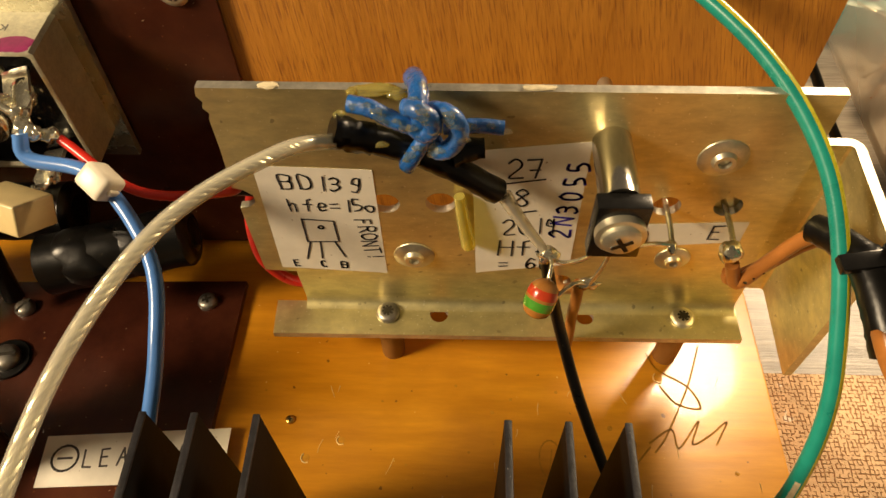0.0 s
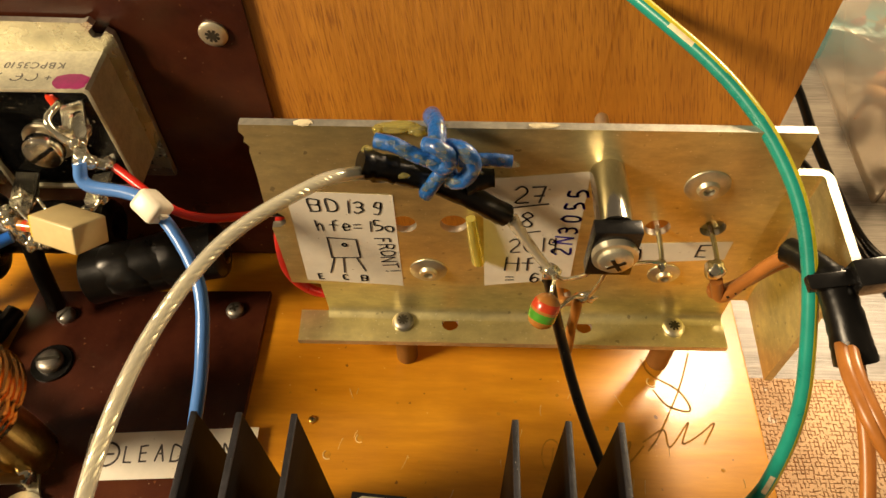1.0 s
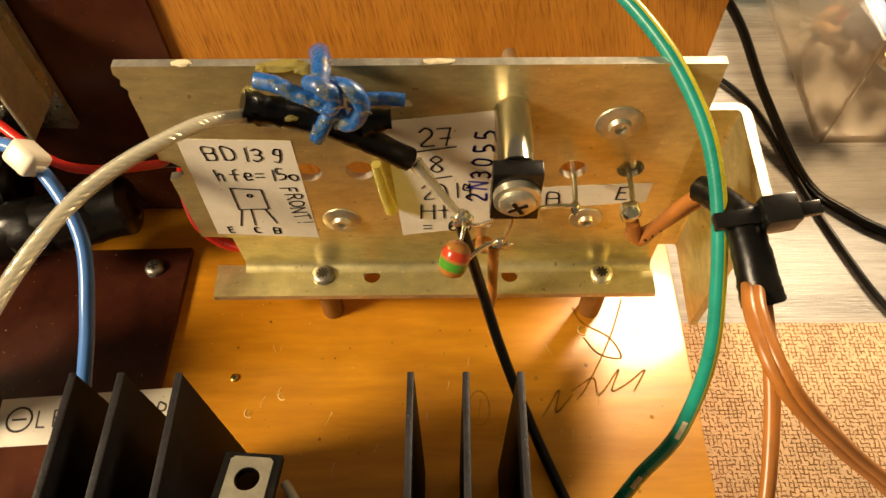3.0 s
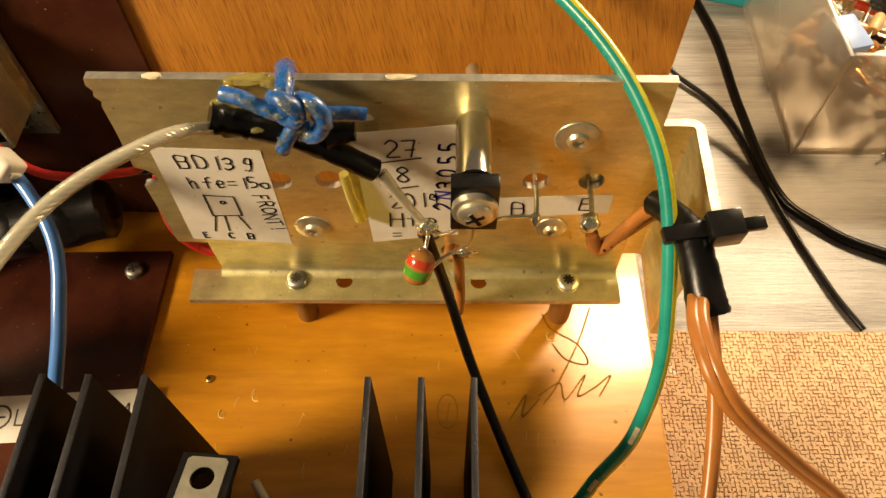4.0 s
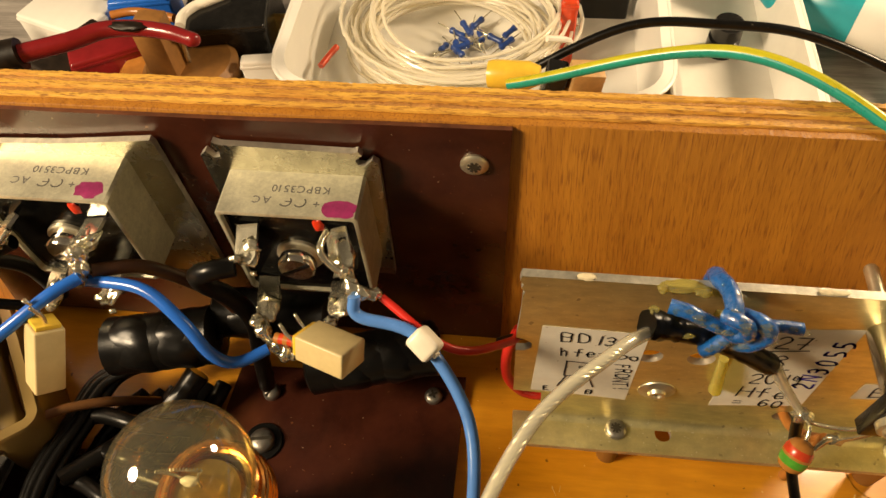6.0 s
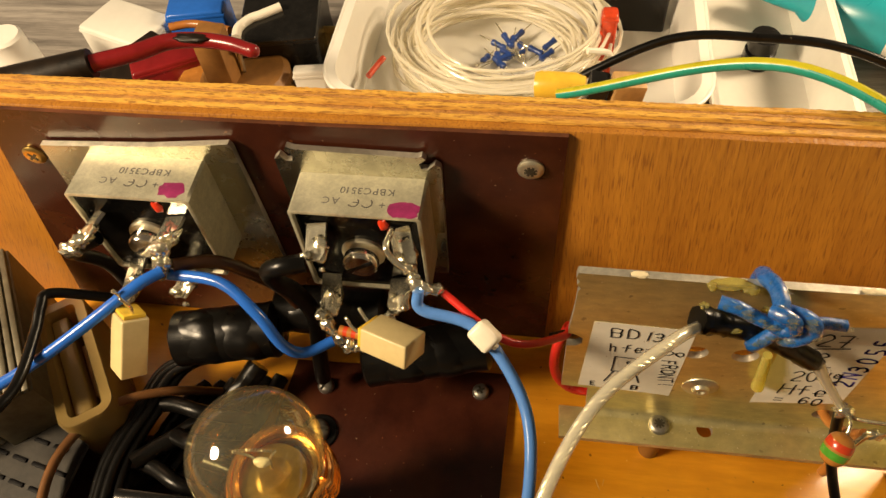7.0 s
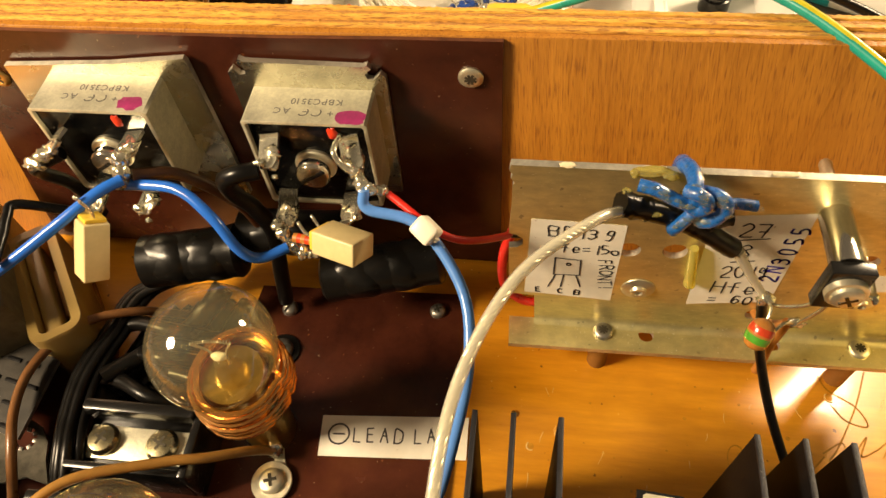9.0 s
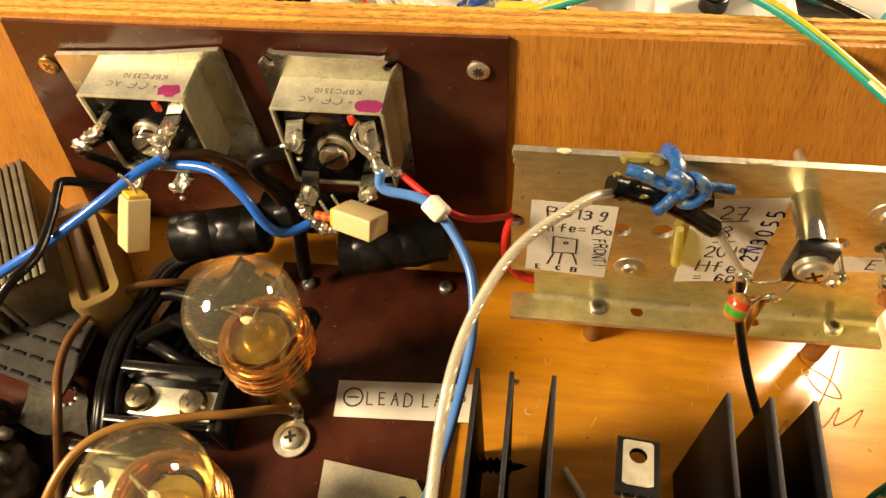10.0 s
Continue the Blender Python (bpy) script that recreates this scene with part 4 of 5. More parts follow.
curls = ([(45, -3), (47, -7), (53, -11), (55, -16), (50, -15), (47, -11)], [(57, -1), (53, -11), (47, -22), (44, -26)], [(43, -24), (48, -21), (49, -25), (54, -19), (52, -24), (56, -22), (60, -19), (57, -24)], [(36, -30), (40, -24), (39, -29), (43, -25)])
strokes("scribble", [[(p.x, p.y) for p in spline([(a, b, 0) for a, b in row], 8)] for row in curls], 0.4, Matrix.Translation((0, 0, 0.06)), pencil, scr)
strokes("scribble", [ring(22, -28, 2.3, k=1.75), [(22.4, -26), (21.8, -30)]], 0.34, Matrix.Translation((0, 0, 0.06)), pencil, scr)

# ---- bridge rectifiers on the wall panel ----


def rectifier(x0, z0, label, plate_outline, holes, y=13.0, mark=1.0):
    """A square metal-cased rectifier: shell, black filling, back plate, four tags, slotted screw and print."""
    w = 28.4
    t = thing("rectifier", (x0 + w / 2, 25, z0 + w / 2), label, "rectifier", "bridge rectifiers")
    part("back_plate", slab(B(), plate_outline, -25.3, -23.8, UPRIGHT, holes), [bright_tin, alu_edge], t)
    sh = B()
    o = [(x0 + 0.6, z0), (x0 + w - 0.6, z0), (x0 + w, z0 + 0.6), (x0 + w, z0 + w - 0.6), (x0 + w - 0.6, z0 + w), (x0 + 0.6, z0 + w), (x0, z0 + w - 0.6), (x0, z0 + 0.6)]
    rows = []
    c = Vector((x0 + w / 2, 0, z0 + w / 2))
    for f, yy in ((1, 23.8), (1, y + 0.15), (0.985, y), (0.945, y), (0.93, y + 0.5), (0.93, 20)):
        rows.append([sh.verts.new((c.x + (a - c.x) * f, yy, c.z + (b - c.z) * f)) for a, b in o])
    for a, b in zip(rows, rows[1:]):
        for k in range(8):
            sh.faces.new((a[k], a[(k + 1) % 8], b[(k + 1) % 8], b[k]))
    shell = part("case", sh, tin, t)
    pot = box(B(), x0 + 0.9, x0 + w - 0.9, y + 0.9, 20.5, z0 + 0.9, z0 + w - 0.9)
    bmesh.ops.subdivide_edges(pot, edges=pot.edges[:], cuts=7, use_grid_fill=True)
    for v in pot.verts:
        if v.co.y < y + 1:
            v.co.y += 0.5 * noise.noise(v.co * 0.35)
    part("filling", pot, epoxy, t)
    cx, cz = x0 + w / 2, z0 + w / 2
    part("washer", lathe(B(), (cx, y + 0.9, cz), (0, -1, 0), [(0, 0), (4.9, 0), (4.9, 0.7), (4.6, 0.95), (0, 0.95)], 28), steel, t)
    sc = part("screw_head", lathe(B(), (cx - 0.2, y - 0.1, cz - 0.3), (0, -1, 0), [(0, 0), (3.9, 0), (3.95, 2.6), (3.6, 3.1), (0, 3.2)], 28), chrome, t)
    # slot shade is a black bar laid on the head
    part("slot", box(B(), -3.7, 3.7, -0.45, 0.45, -0.3, 0.14, m=Matrix.Translation((cx - 0.2, y - 3.28, cz - 0.3)) @ frame_of((0, -1, 0)).to_4x4() @ pose(0, 0, 0, 0, 0, 35)), black_plastic, sc)
    # print on the upper side, read from behind
    flip = pose(0, 0, 0, 0, 0, 180)
    up = z0 + w + 0.02
    writing("print", "KBPC3510", 2.5, Matrix.Translation((x0 + 22.0, 20.4, up)) @ flip, print_grey, shell, spread=0.94, bold=0.004)
    writing("print", "+", 2.6, Matrix.Translation((x0 + 20.6, 17.0, up)) @ flip, print_grey, shell, bold=0.004)
    strokes("approval_mark", [ring(0, 0, 1.15)[2:12], ring(2.9, 0, 1.15)[2:12], [(1.9, 0), (2.9, 0)]], 0.3, Matrix.Translation((x0 + 16.5, 16.4, up)) @ flip, print_grey, shell)
    writing("print", "AC", 2.5, Matrix.Translation((x0 + 10.6, 17.4, up)) @ flip, print_grey, shell, bold=0.004)
    bm = blob(B(), (x0 + w - 3.6 * mark, y + 2.2 * mark, z0 + w + 0.03), 2.3, 3 if mark > 1 else 9, (1.2 if mark > 1 else 1.35, 0.95, 0.03), 0.4, 3)
    part("marker_spot", bm, magenta, shell, "magenta marker spot")
    part("paint_dot", blob(B(), (x0 + w - 8.4, y + 0.7, z0 + w - 3.6), 1.5, 4, (0.8, 0.4, 1.2), 0.3), red_paint, t, "red paint dot on the filling")
    return t


P1 = [(-101.6, 74.6), (-100.2, 76.0), (-99.0, 74.2), (-97.6, 74.4), (-97.4, 75.8), (-98.8, 77.4), (-98.2, 78.6), (-96.8, 77.9), (-70.6, 77.3), (-69.4, 77.8), (-68.6, 76.8), (-70.2, 75.4), (-69.8, 74.0), (-68.4, 73.8), (-66.8, 75.6), (-65.7, 74.6), (-65.6, 73), (-66.4, 35), (-101.0, 35)]
rectifier(-97.0, 42.4, "square metal bridge rectifier on a slotted tin plate", P1, [])
P2 = [(-156.2, 74.6), (-130, 76.0), (-111.0, 78.2), (-110.4, 77.2), (-109.6, 52), (-109.2, 31), (-158.0, 30)]
rectifier(-146.3, 44.4, "square metal bridge rectifier on a large tin plate", P2, [], y=12.2, mark=1.25)


def tag(t_at, axis, length, turn, seed, big=1.0):
    """A flat solder tag with an eye and a blob of solder on its end."""
    base_at = Vector(t_at)
    tg = thing("solder_tag", t_at, "tinned solder tag with a rough blob of solder", "terminal", "rectifier tags")
    m = Matrix.Translation(base_at) @ frame_of(axis).to_4x4() @ pose(0, 0, 0, 90, 0, turn)
    part("blade", slab(B(), [(-2.2, 0), (2.2, 0), (2.2, length - 1.8), (1.2, length - 0.3), (-1.2, length - 0.3), (-2.2, length - 1.8)], -0.4, 0.4, m, [(0, length * 0.45, 0.8)]), [solder, steel_dull], tg)
    ax = Vector(axis).normalized()
    coat = B()
    blob(coat, (0, 0, 0), 1.0, seed + 9, (2.5 * big ** 0.5, length * 0.42, 0.95), 0.55, 3)
    bmesh.ops.transform(coat, verts=coat.verts[:], matrix=m @ Matrix.Translation((0.3, length * 0.62, 0.25)))
    part("solder_coat", coat, solder, tg)
    for k in range(4):
        at = base_at + ax * length * (0.5 + 0.17 * k) + Vector((1.8 * math.sin(seed + 2.1 * k), -0.7, 1.3 * math.cos(seed * 1.7 + 2.6 * k)))
        part("solder_drop", blob(B(), at, (0.8 + 0.35 * math.sin(seed + k)) * big, seed + 3 * k, (1.3, 0.9, 1.0), 0.75), solder, tg)
    return tg


tag((-91.5, 13.6, 66.2), (0.1, -1, -0.35), 8.5, 10, 1)
tag((-73.6, 13.6, 66.6), (0.35, -1, -0.25), 9.5, 10, 2, 0.8)
tag((-92.0, 13.6, 46.6), (0.15, -1, -0.1), 10.5, -12, 3)
tag((-75.6, 13.6, 46.8), (0.05, -1, 0.0), 9.0, 14, 4)
tag((-140.6, 12.8, 66.4), (-0.5, -1, -0.35), 9.0, 30, 5, 1.4)
tag((-123.2, 12.8, 66.0), (0.0, -1, 0.1), 9.0, 10, 6, 1.3)
tag((-139.5, 12.8, 48.2), (0.1, -1, -0.05), 11.0, 15, 7)
tag((-126.5, 12.8, 47.6), (-0.1, -1, -0.2), 9.0, 20, 8, 1.3)
sj = thing("solder_chain", (-82, -2, 48), "lumpy run of solder with a tiny banded resistor", "solder")
for k in range(9):
    u = k / 8
    part("lump", blob(B(), (-91.5 + 14.5 * u, 2.0 - 6.5 * math.sin(u * 2.6), 47.6 - 1.2 * math.sin(u * 3)), 1.5 + 0.4 * math.sin(k * 2.1), k + 11, (1, 1, 1), 0.45), solder, sj)
part("tiny_resistor", sweep(B(), [(-86, -2.5, 49.5), (-80, -3.5, 49.8)], 1.2, 10, 6, pick=lambda i, k: 1 if int(i * 7) % 2 else 0), [tan_band, red_band], sj, "small tan resistor with red bands")
sj = thing("solder_chain", (-68, 0, 65), "solder joining the blue and red wires to the rectifier tag", "solder")
for k, c in enumerate(((-70.2, 4.6, 65.2), (-69.0, 2.4, 64.6), (-67.8, 0.6, 65.6), (-66.2, 0.2, 65.2), (-64.2, 0.8, 64.2))):
    part("lump", blob(B(), c, 1.4, k + 31, (1.1, 1, 1), 0.45), solder, sj)
part("lead", sweep(B(), [(-74.5, 12, 68.5), (-75.0, 7, 68.8), (-73.0, 5.2, 66.5), (-70.0, 4.0, 65.4)], 0.7, 8, 6), solder, sj)
sj = thing("solder_chain", (-122, -1, 64), "thick solder joining two blue jumper ends", "solder")
for k, c in enumerate(((-122.6, 3.2, 67.0), (-122.4, 1.4, 65.0), (-124.5, 3.0, 63.0), (-123.2, 0.4, 63.4))):
    part("lump", blob(B(), c, 1.7, k + 51, (1, 1, 1.3), 0.45), solder, sj)
wire("brown_link", [(-121, 2, 63.5), (-114, 6, 60), (-108, 8, 53), (-104, 10, 44), (-103, 12, 34)], 1.5, dark_brown_pvc, "short dark brown wire behind the blue jumper")
wire("black_loop", [(-93, 5.6, 63.0), (-97.5, 4.0, 63.2), (-101.4, 4.6, 60.0), (-102.0, 6.5, 53), (-99.8, 8.5, 45), (-98, 9, 34), (-99, 6, 20), (-100, 4, 8)], 2.1, black_rubber, "thick black wire bent down from the rectifier tag")
wire("black_wire", [(-141, 8, 63), (-148, 6, 60), (-151, 9, 54), (-148.5, 12, 46), (-146.5, 12, 34)], 1.7, black_rubber, "black wire running down beside the rectifier")

# ---- capacitors ----


def block_capacitor(c, dims, m, label):
    t = thing("capacitor", c, label, "capacitor", "cream capacitors")
    mm = Matrix.Translation(c) @ m
    a, b, d = dims
    part("body", box(B(), -a / 2, a / 2, -b / 2, b / 2, -d / 2, d / 2, 0.45, mm, 3), cream, t)
    part("end_film", box(B(), -a / 2 - 1.0, -a / 2, -b / 2 + 0.5, b / 2 - 0.5, -d / 2 + 0.5, d / 2 - 0.5, 0.3, mm), yellow_tape, t, "yellow film at the lead end")
    for s in (-1, 1):
        part("lead", sweep(B(), [mm @ Vector((-a / 2 - 0.5, s * b * 0.25, 0)), mm @ Vector((-a / 2 - 3, s * b * 0.3, 1)), mm @ Vector((-a / 2 - 5, s * b * 0.3, 3))], 0.4, 8, 4), solder, t)
    return t


block_capacitor((-73.2, -6.0, 53.4), (11.5, 7.6, 5.6), pose(0, 0, 0, -28, -8, -22), "cream block capacitor hanging below the rectifier")
block_capacitor((-127.6, -13.6, 56.6), (13.5, 6.2, 5.6), Vector((-2.2, -9.4, -12.6)).to_track_quat("X", "Z").to_matrix().to_4x4() @ pose(0, 0, 0, 28, 0, 0), "cream block capacitor hanging under the rectifier")


def black_can(a, b, r, label):
    a, b = Vector(a), Vector(b)
    t = thing("sleeved_capacitor", a, label, "capacitor", "black cans")
    ln = (b - a).length
    part("can", lathe(B(), a, b - a, [(0, 0), (r * 0.8, 0), (r, 0.8)] + [(r * (0.985 + 0.015 * math.sin(k * 2.3)), ln * k / 12) for k in range(2, 11)] + [(r * 1.02, ln - 1.6), (r * 0.9, ln - 0.6), (r * 0.7, ln), (0, ln - 0.2)], 26), black_rubber, t)
    for k in range(2):
        part("tape_fold", blob(B(), a.lerp(b, 0.3 + 0.34 * k) + Vector((0, -0.06 * r, 0.05 * r)), r * 0.97, k + int(r * 10), (1.5, 1.0, 1.0), 0.09, 4), black_rubber, t)
    part("end_disc", lathe(B(), b - (b - a).normalized() * 0.1, b - a, [(0, 0.15), (r * 0.55, 0.12), (r * 0.6, 0)], 22), epoxy, t)
    return t


black_can((-137, 5, 22), (-109, 10, 24), 7.4, "black sleeved capacitor lying below the rectifier")
black_can((-86, 3.5, 22), (-54.5, 10.5, 25), 6.6, "black sleeved capacitor lying against the panel")
black_can((-112, 16, 24), (-82, 17, 24), 6.5, "black sleeved part behind the wires")

# ---- lamps with copper wire wound on their caps ----


def filament_lamp(x, y, z):
    t = thing("filament_lamp", (x, y, 2), "clear globe filament lamp with copper wire round its cap", "lamp", "filament lamps")
    R = 13.4
    prof = [(0, R)] + [(R * math.sin(a), R * math.cos(a)) for a in [math.pi * k / 24 for k in range(1, 19)]] + [(8.4, -13.0), (7.9, -16)]
    part("globe", lathe(B(), (x, y, z), (0, 0, 1), prof, 40), glass, t)
    part("cap", lathe(B(), (x, y, 2.05), (0, 0, 1), [(0, 0), (6.4, 0), (6.6, 6), (6.6, z - 20), (7.6, z - 17.5), (7.2, z - 15.5), (0, z - 15.6)], 28), brass, t)
    part("stem", lathe(B(), (x, y, z - 14), (0, 0, 1), [(4.6, -2), (3.6, 2), (2.2, 5), (1.8, 8), (0, 8.6)], 18), glass, t)
    for s in (-1, 1):
        part("support", sweep(B(), [(x + s * 1.2, y, z - 8), (x + s * 2.0, y + 0.4, z - 3), (x + s * 4.2, y + s * 0.5, z + 1.5)], 0.28, 6, 5), filament, t)
    part("bead", blob(B(), (x, y, z - 4.4), 1.5, 2, (1.2, 0.7, 0.6), 0.2), white_tray, t)
    coil = [(x + 4.2 - 8.4 * k / 60, y + 0.5 - 1.0 * k / 60 + 0.3 * math.sin(k * 1.5), z + 1.5 + 0.9 * math.sin(math.pi * k / 60) + 0.3 * math.cos(k * 1.5)) for k in range(61)]
    part("filament", sweep(B(), coil, 0.14, 5, raw=True), filament, t)
    turns = []
    for k in range(11 * 26):
        a = 2 * math.pi * k / 26
        lift = 0.8 * noise.noise(Vector((k * 0.05, 3.1, 0)))
        rr = 9.7 + 1.0 * noise.noise(Vector((k * 0.09, 0.3, 0))) + (1.0 if (k // 26) % 2 else 0) + 0.06 * k / 26
        turns.append((x + rr * math.cos(a) + 1.6, y + rr * math.sin(a) - 0.4, z - 10.6 - 1.0 * (k / 26) + lift + 1.6 * math.sin(a + 1.0)))
    part("copper_winding", sweep(B(), turns, 0.8, 8, raw=True), copper, t, "loose turns of copper wire")
    return t


lamp_one = filament_lamp(-96.5, -31.7, 50.2)
copy_thing(lamp_one, Matrix.Translation(Vector((-104.2, -73.7, 2)) * MM) @ pose(0, 0, 0, 0, 0, 140))

# ---- terminal blocks, lug and small ironware on the base ----
blk = thing("terminal_block", (-126, -42, 2), "black terminal block with two screwed metal strips", "terminal block", "terminal blocks")
part("body", box(B(), -140, -111, -48.5, -34, 2.05, 12, 0.6), black_plastic, blk)
part("rear_rib", box(B(), -140, -111, -36.5, -33.5, 2.05, 19, 0.6), black_plastic, blk)
part("front_rib", box(B(), -140, -111, -50.5, -48.6, 2.05, 17.5, 0.5), black_plastic, blk)
part("end_rib", box(B(), -111, -108.8, -50.5, -33.5, 2.05, 18, 0.5), black_plastic, blk)
part("metal_strip", box(B(), -138.5, -112.6, -46.6, -38.2, 12.0, 13.2, 0.25), tin, blk)
for x in (-134.0, -118.6):
    h = part("screw_head", lathe(B(), (x, -42.2, 13.2), (0, 0, 1), [(4.0, 0), (4.1, 1.2), (3.3, 2.2), (1.5, 2.6), (0, 2.6)], 26), zinc_gold, blk)
    # cross recess not cut: dark bars carry its shade
    bm = box(B(), -1.8, 1.8, -0.35, 0.35, 2.3, 2.66, m=Matrix.Translation((x, -42.2, 13.2)) @ pose(0, 0, 0, 0, 0, 70))
    part("recess", box(bm, -0.35, 0.35, -1.8, 1.8, 2.3, 2.67, m=Matrix.Translation((x, -42.2, 13.2)) @ pose(0, 0, 0, 0, 0, 70)), recess_metal, h)
copy_thing(blk, Matrix.Translation(Vector((-131, -65, 2)) * MM))

screw("lug_screw", (-92.8, -45.4, 2.9), (0, 0, 1), 3.3, 1.6, steel, "zinc pan-head screw with a broad washer", washer=5.2, spin=20)
lug = thing("solder_lug", (-93, -41, 2), "tinned lug under the screw with a solder bead", "terminal")
part("blade", slab(B(), ring(-92.8, -45.4, 4.6, 20)[5:] + [(-91.4, -38.6), (-92.2, -35.8), (-94.4, -35.8), (-94.6, -38.6)], 2.05, 2.85), [tin, tin], lug)
part("solder", blob(B(), (-93.3, -37.6, 5.0), 2.0, 7, (0.9, 1.1, 1.5), 0.5, 3), solder, lug)
wire("brown_wire", [(-93.3, -38.5, 6.5), (-97, -41.0, 12.5), (-105, -45.5, 18.5), (-113.3, -48.5, 22.0), (-131.0, -56.9, 28.3), (-139.7, -70, 26.3), (-143, -90, 15), (-145, -110, 2)], 1.25, lit_brown_pvc, "brown wire from the lug over the terminal block")
wire("brown_wire", [(-128, -2, 6), (-136, -7, 16)] + [(-146.4, -12.6, 20), (-153.5, -19.9, 20), (-157, -28.7, 20), (-156.2, -38.5, 20), (-151.9, -48.9, 20)] + [(-150, -66, 8), (-146, -80, 3)], 1.25, shaded_brown_pvc, "brown wire curving down among the black wires")
for k, off in enumerate(((0, 0, 0), (2.2, -0.6, 0.6), (4.0, 1.2, -0.8), (-2.0, 1.0, -1.5))):
    pts = [Vector(p) + Vector(off) for p in [(-120, 6, 18)] + [(-139.2, -0, 15), (-143.3, -12.6, 15), (-146.3, -25.8, 15), (-145.3, -37.6, 15), (-142.7, -47.6, 15)] + [(-142, -66, 6), (-140, -90, 3)]]
    wire("black_wire", pts, 1.35, black_rubber, "black wire in the bundle beside the terminal block", group="black bundle")
for k, pts in enumerate(([(-121, -24, 16), (-113, -26, 17), (-105, -29, 15)], [(-132, -18, 14), (-124, -21, 18), (-115, -19, 13), (-108, -14, 6)], [(-150, -14, 10), (-138, -10, 14), (-126, -12, 16), (-116, -10, 9)], [(-146, -24, 8), (-136, -26, 12), (-127, -30, 14), (-118, -31, 10)])):
    wire("black_cable_and_shade", pts, (2.2, 1.9), black_rubber, "thick black cable among the wiring, six of them added to stand for shade", group="black cables")
# one real cable, then six made-up ones standing for shadow on the pine
for pts, r in (([(-116, 3, 15), (-123, -8, 11), (-131, -16, 12), (-141, -26, 14)], (3.2, 2.2)),) + tuple(([(-113.5 - 3.9 * k, 5 - k, 3.2 + 1.4 * (k % 2)), (-116 - 4.1 * k, -7, 4.5 + (k % 3)), (-119 - 4.3 * k, -16, 5), (-124 - 4.0 * k, -27, 4.4)], (2.3, 2.1)) for k in range(6)):
    wire("black_cable_and_shade", pts, r, black_rubber, "thick black cable among the wiring, six of them added to stand for shade", group="black cables", rag=0.12)
screw("black_screw", (-99.3, -9.0, 2.0), (0, 0, 1), 3.2, 2.2, steel_dull, "hex screw on a dark rubber washer", slot="slit_shade", washer=5.0, wmat=black_rubber, spin=10)
mp = thing("steel_bracket", (-68, -64, 2), "flat steel bracket with holes on the brown board", "bracket")
part("plate", slab(B(), [(-82.4, -50.0), (-57, -52.6), (-54.5, -56), (-55, -78), (-81, -78)], 2.05, 3.6, None, [(-59.5, -59, 2.0), (-74, -70, 2.5)]), [tin, alu_edge], mp)
ts = thing("threaded_screw", (-35, -54.5, 30), "black wood screw sticking through a heat-sink fin", "screw")
bm = lathe(B(), (-41, -54.8, 30), (1, 0.08, 0), [(0, 0), (1.5, 0)] + [(1.9 if k % 2 else 1.1, 0.7 * k + 0.6) for k in range(13)] + [(0.9, 10.2), (0, 12.4)], 14)
part("shank", bm, black_plastic, ts)
part("head", lathe(B(), (-41.2, -54.8, 30), (-1, -0.08, 0), [(0, -0.2), (3.0, 0.0), (2.4, 1.6), (0, 1.9)], 16), black_plastic, ts)
wire("white_stub", [(-18.9, -44.7, 2), (-16.7, -47.7, 2), (-13.7, -51.9, 2)], 1.0, white_pvc, "short white wire stub on the base")
t2 = thing("small_transistor", (-9.5, -60, 60), "black flat transistor with bare metal back and hole", "transistor")
tm = Matrix.Translation((-9.6, -60.6, 62.6)) @ pose(0, 0, 0, -14, 0, -4)
part("body", slab(B(), [(-3.7, -7.2), (3.7, -7.2), (3.7, 4.0), (-3.7, 4.0)], -0.2, 1.0, tm, [(0, 0.4, 1.6)]), [black_plastic, black_plastic], t2)
part("metal_back", slab(B(), [(-2.7, -5.2), (-1.8, -5.6), (1.8, -5.6), (2.7, -5.2), (2.7, 3.0), (2.2, 3.4), (-2.2, 3.4), (-2.7, 3.0)], 1.02, 1.2, tm, [(0, 0.4, 1.6)]), [steel, alu_edge], t2)
for s in (-2.3, 0, 2.3):
    part("leg", sweep(B(), [tm @ Vector((s, -7.0, 0)), tm @ Vector((s, -11, -1)), (-9.6 + s, -74, 40), (-9.6 + s, -76, 0.2)], 0.4, 8, 5), solder, t2)

# ---- things at the far end of the box ----
blkh = thing("finned_block", (-177, -5, 0), "small grooved aluminium heat sink block", "heat sink")
bmx = Matrix.Translation((-178.4, -5.4, 35)) @ pose(0, 0, 0, 0, 0, 35)
part("block", box(B(), -7.0, 7.6, -20, 27, -34.9, -1.0, 0.3, m=bmx), grey_metal, blkh)
for k in range(7):
    part("rib", box(B(), -7.0 + 2.08 * k, -5.5 + 2.08 * k, -20, 27, -1.1, 0.4 - 0.15 * (k % 2), 0.25, m=bmx), grey_metal, blkh)
# lamplight on these fins is put into the paler metal
for k in range(4):
    part("tall_fin", box(B(), -10.2 - 4.2 * k, -8.8 - 4.2 * k, -18, 24, -34.9, -3.5 - 0.8 * k, 0.4, m=bmx), alu_edge, blkh, "fin of the block, in a lighter metal for the lamplight on it")
part("fin_root", box(B(), -23.2, -7.1, -18, 24, -34.9, -24, 0.2, m=bmx), alu_edge, blkh)


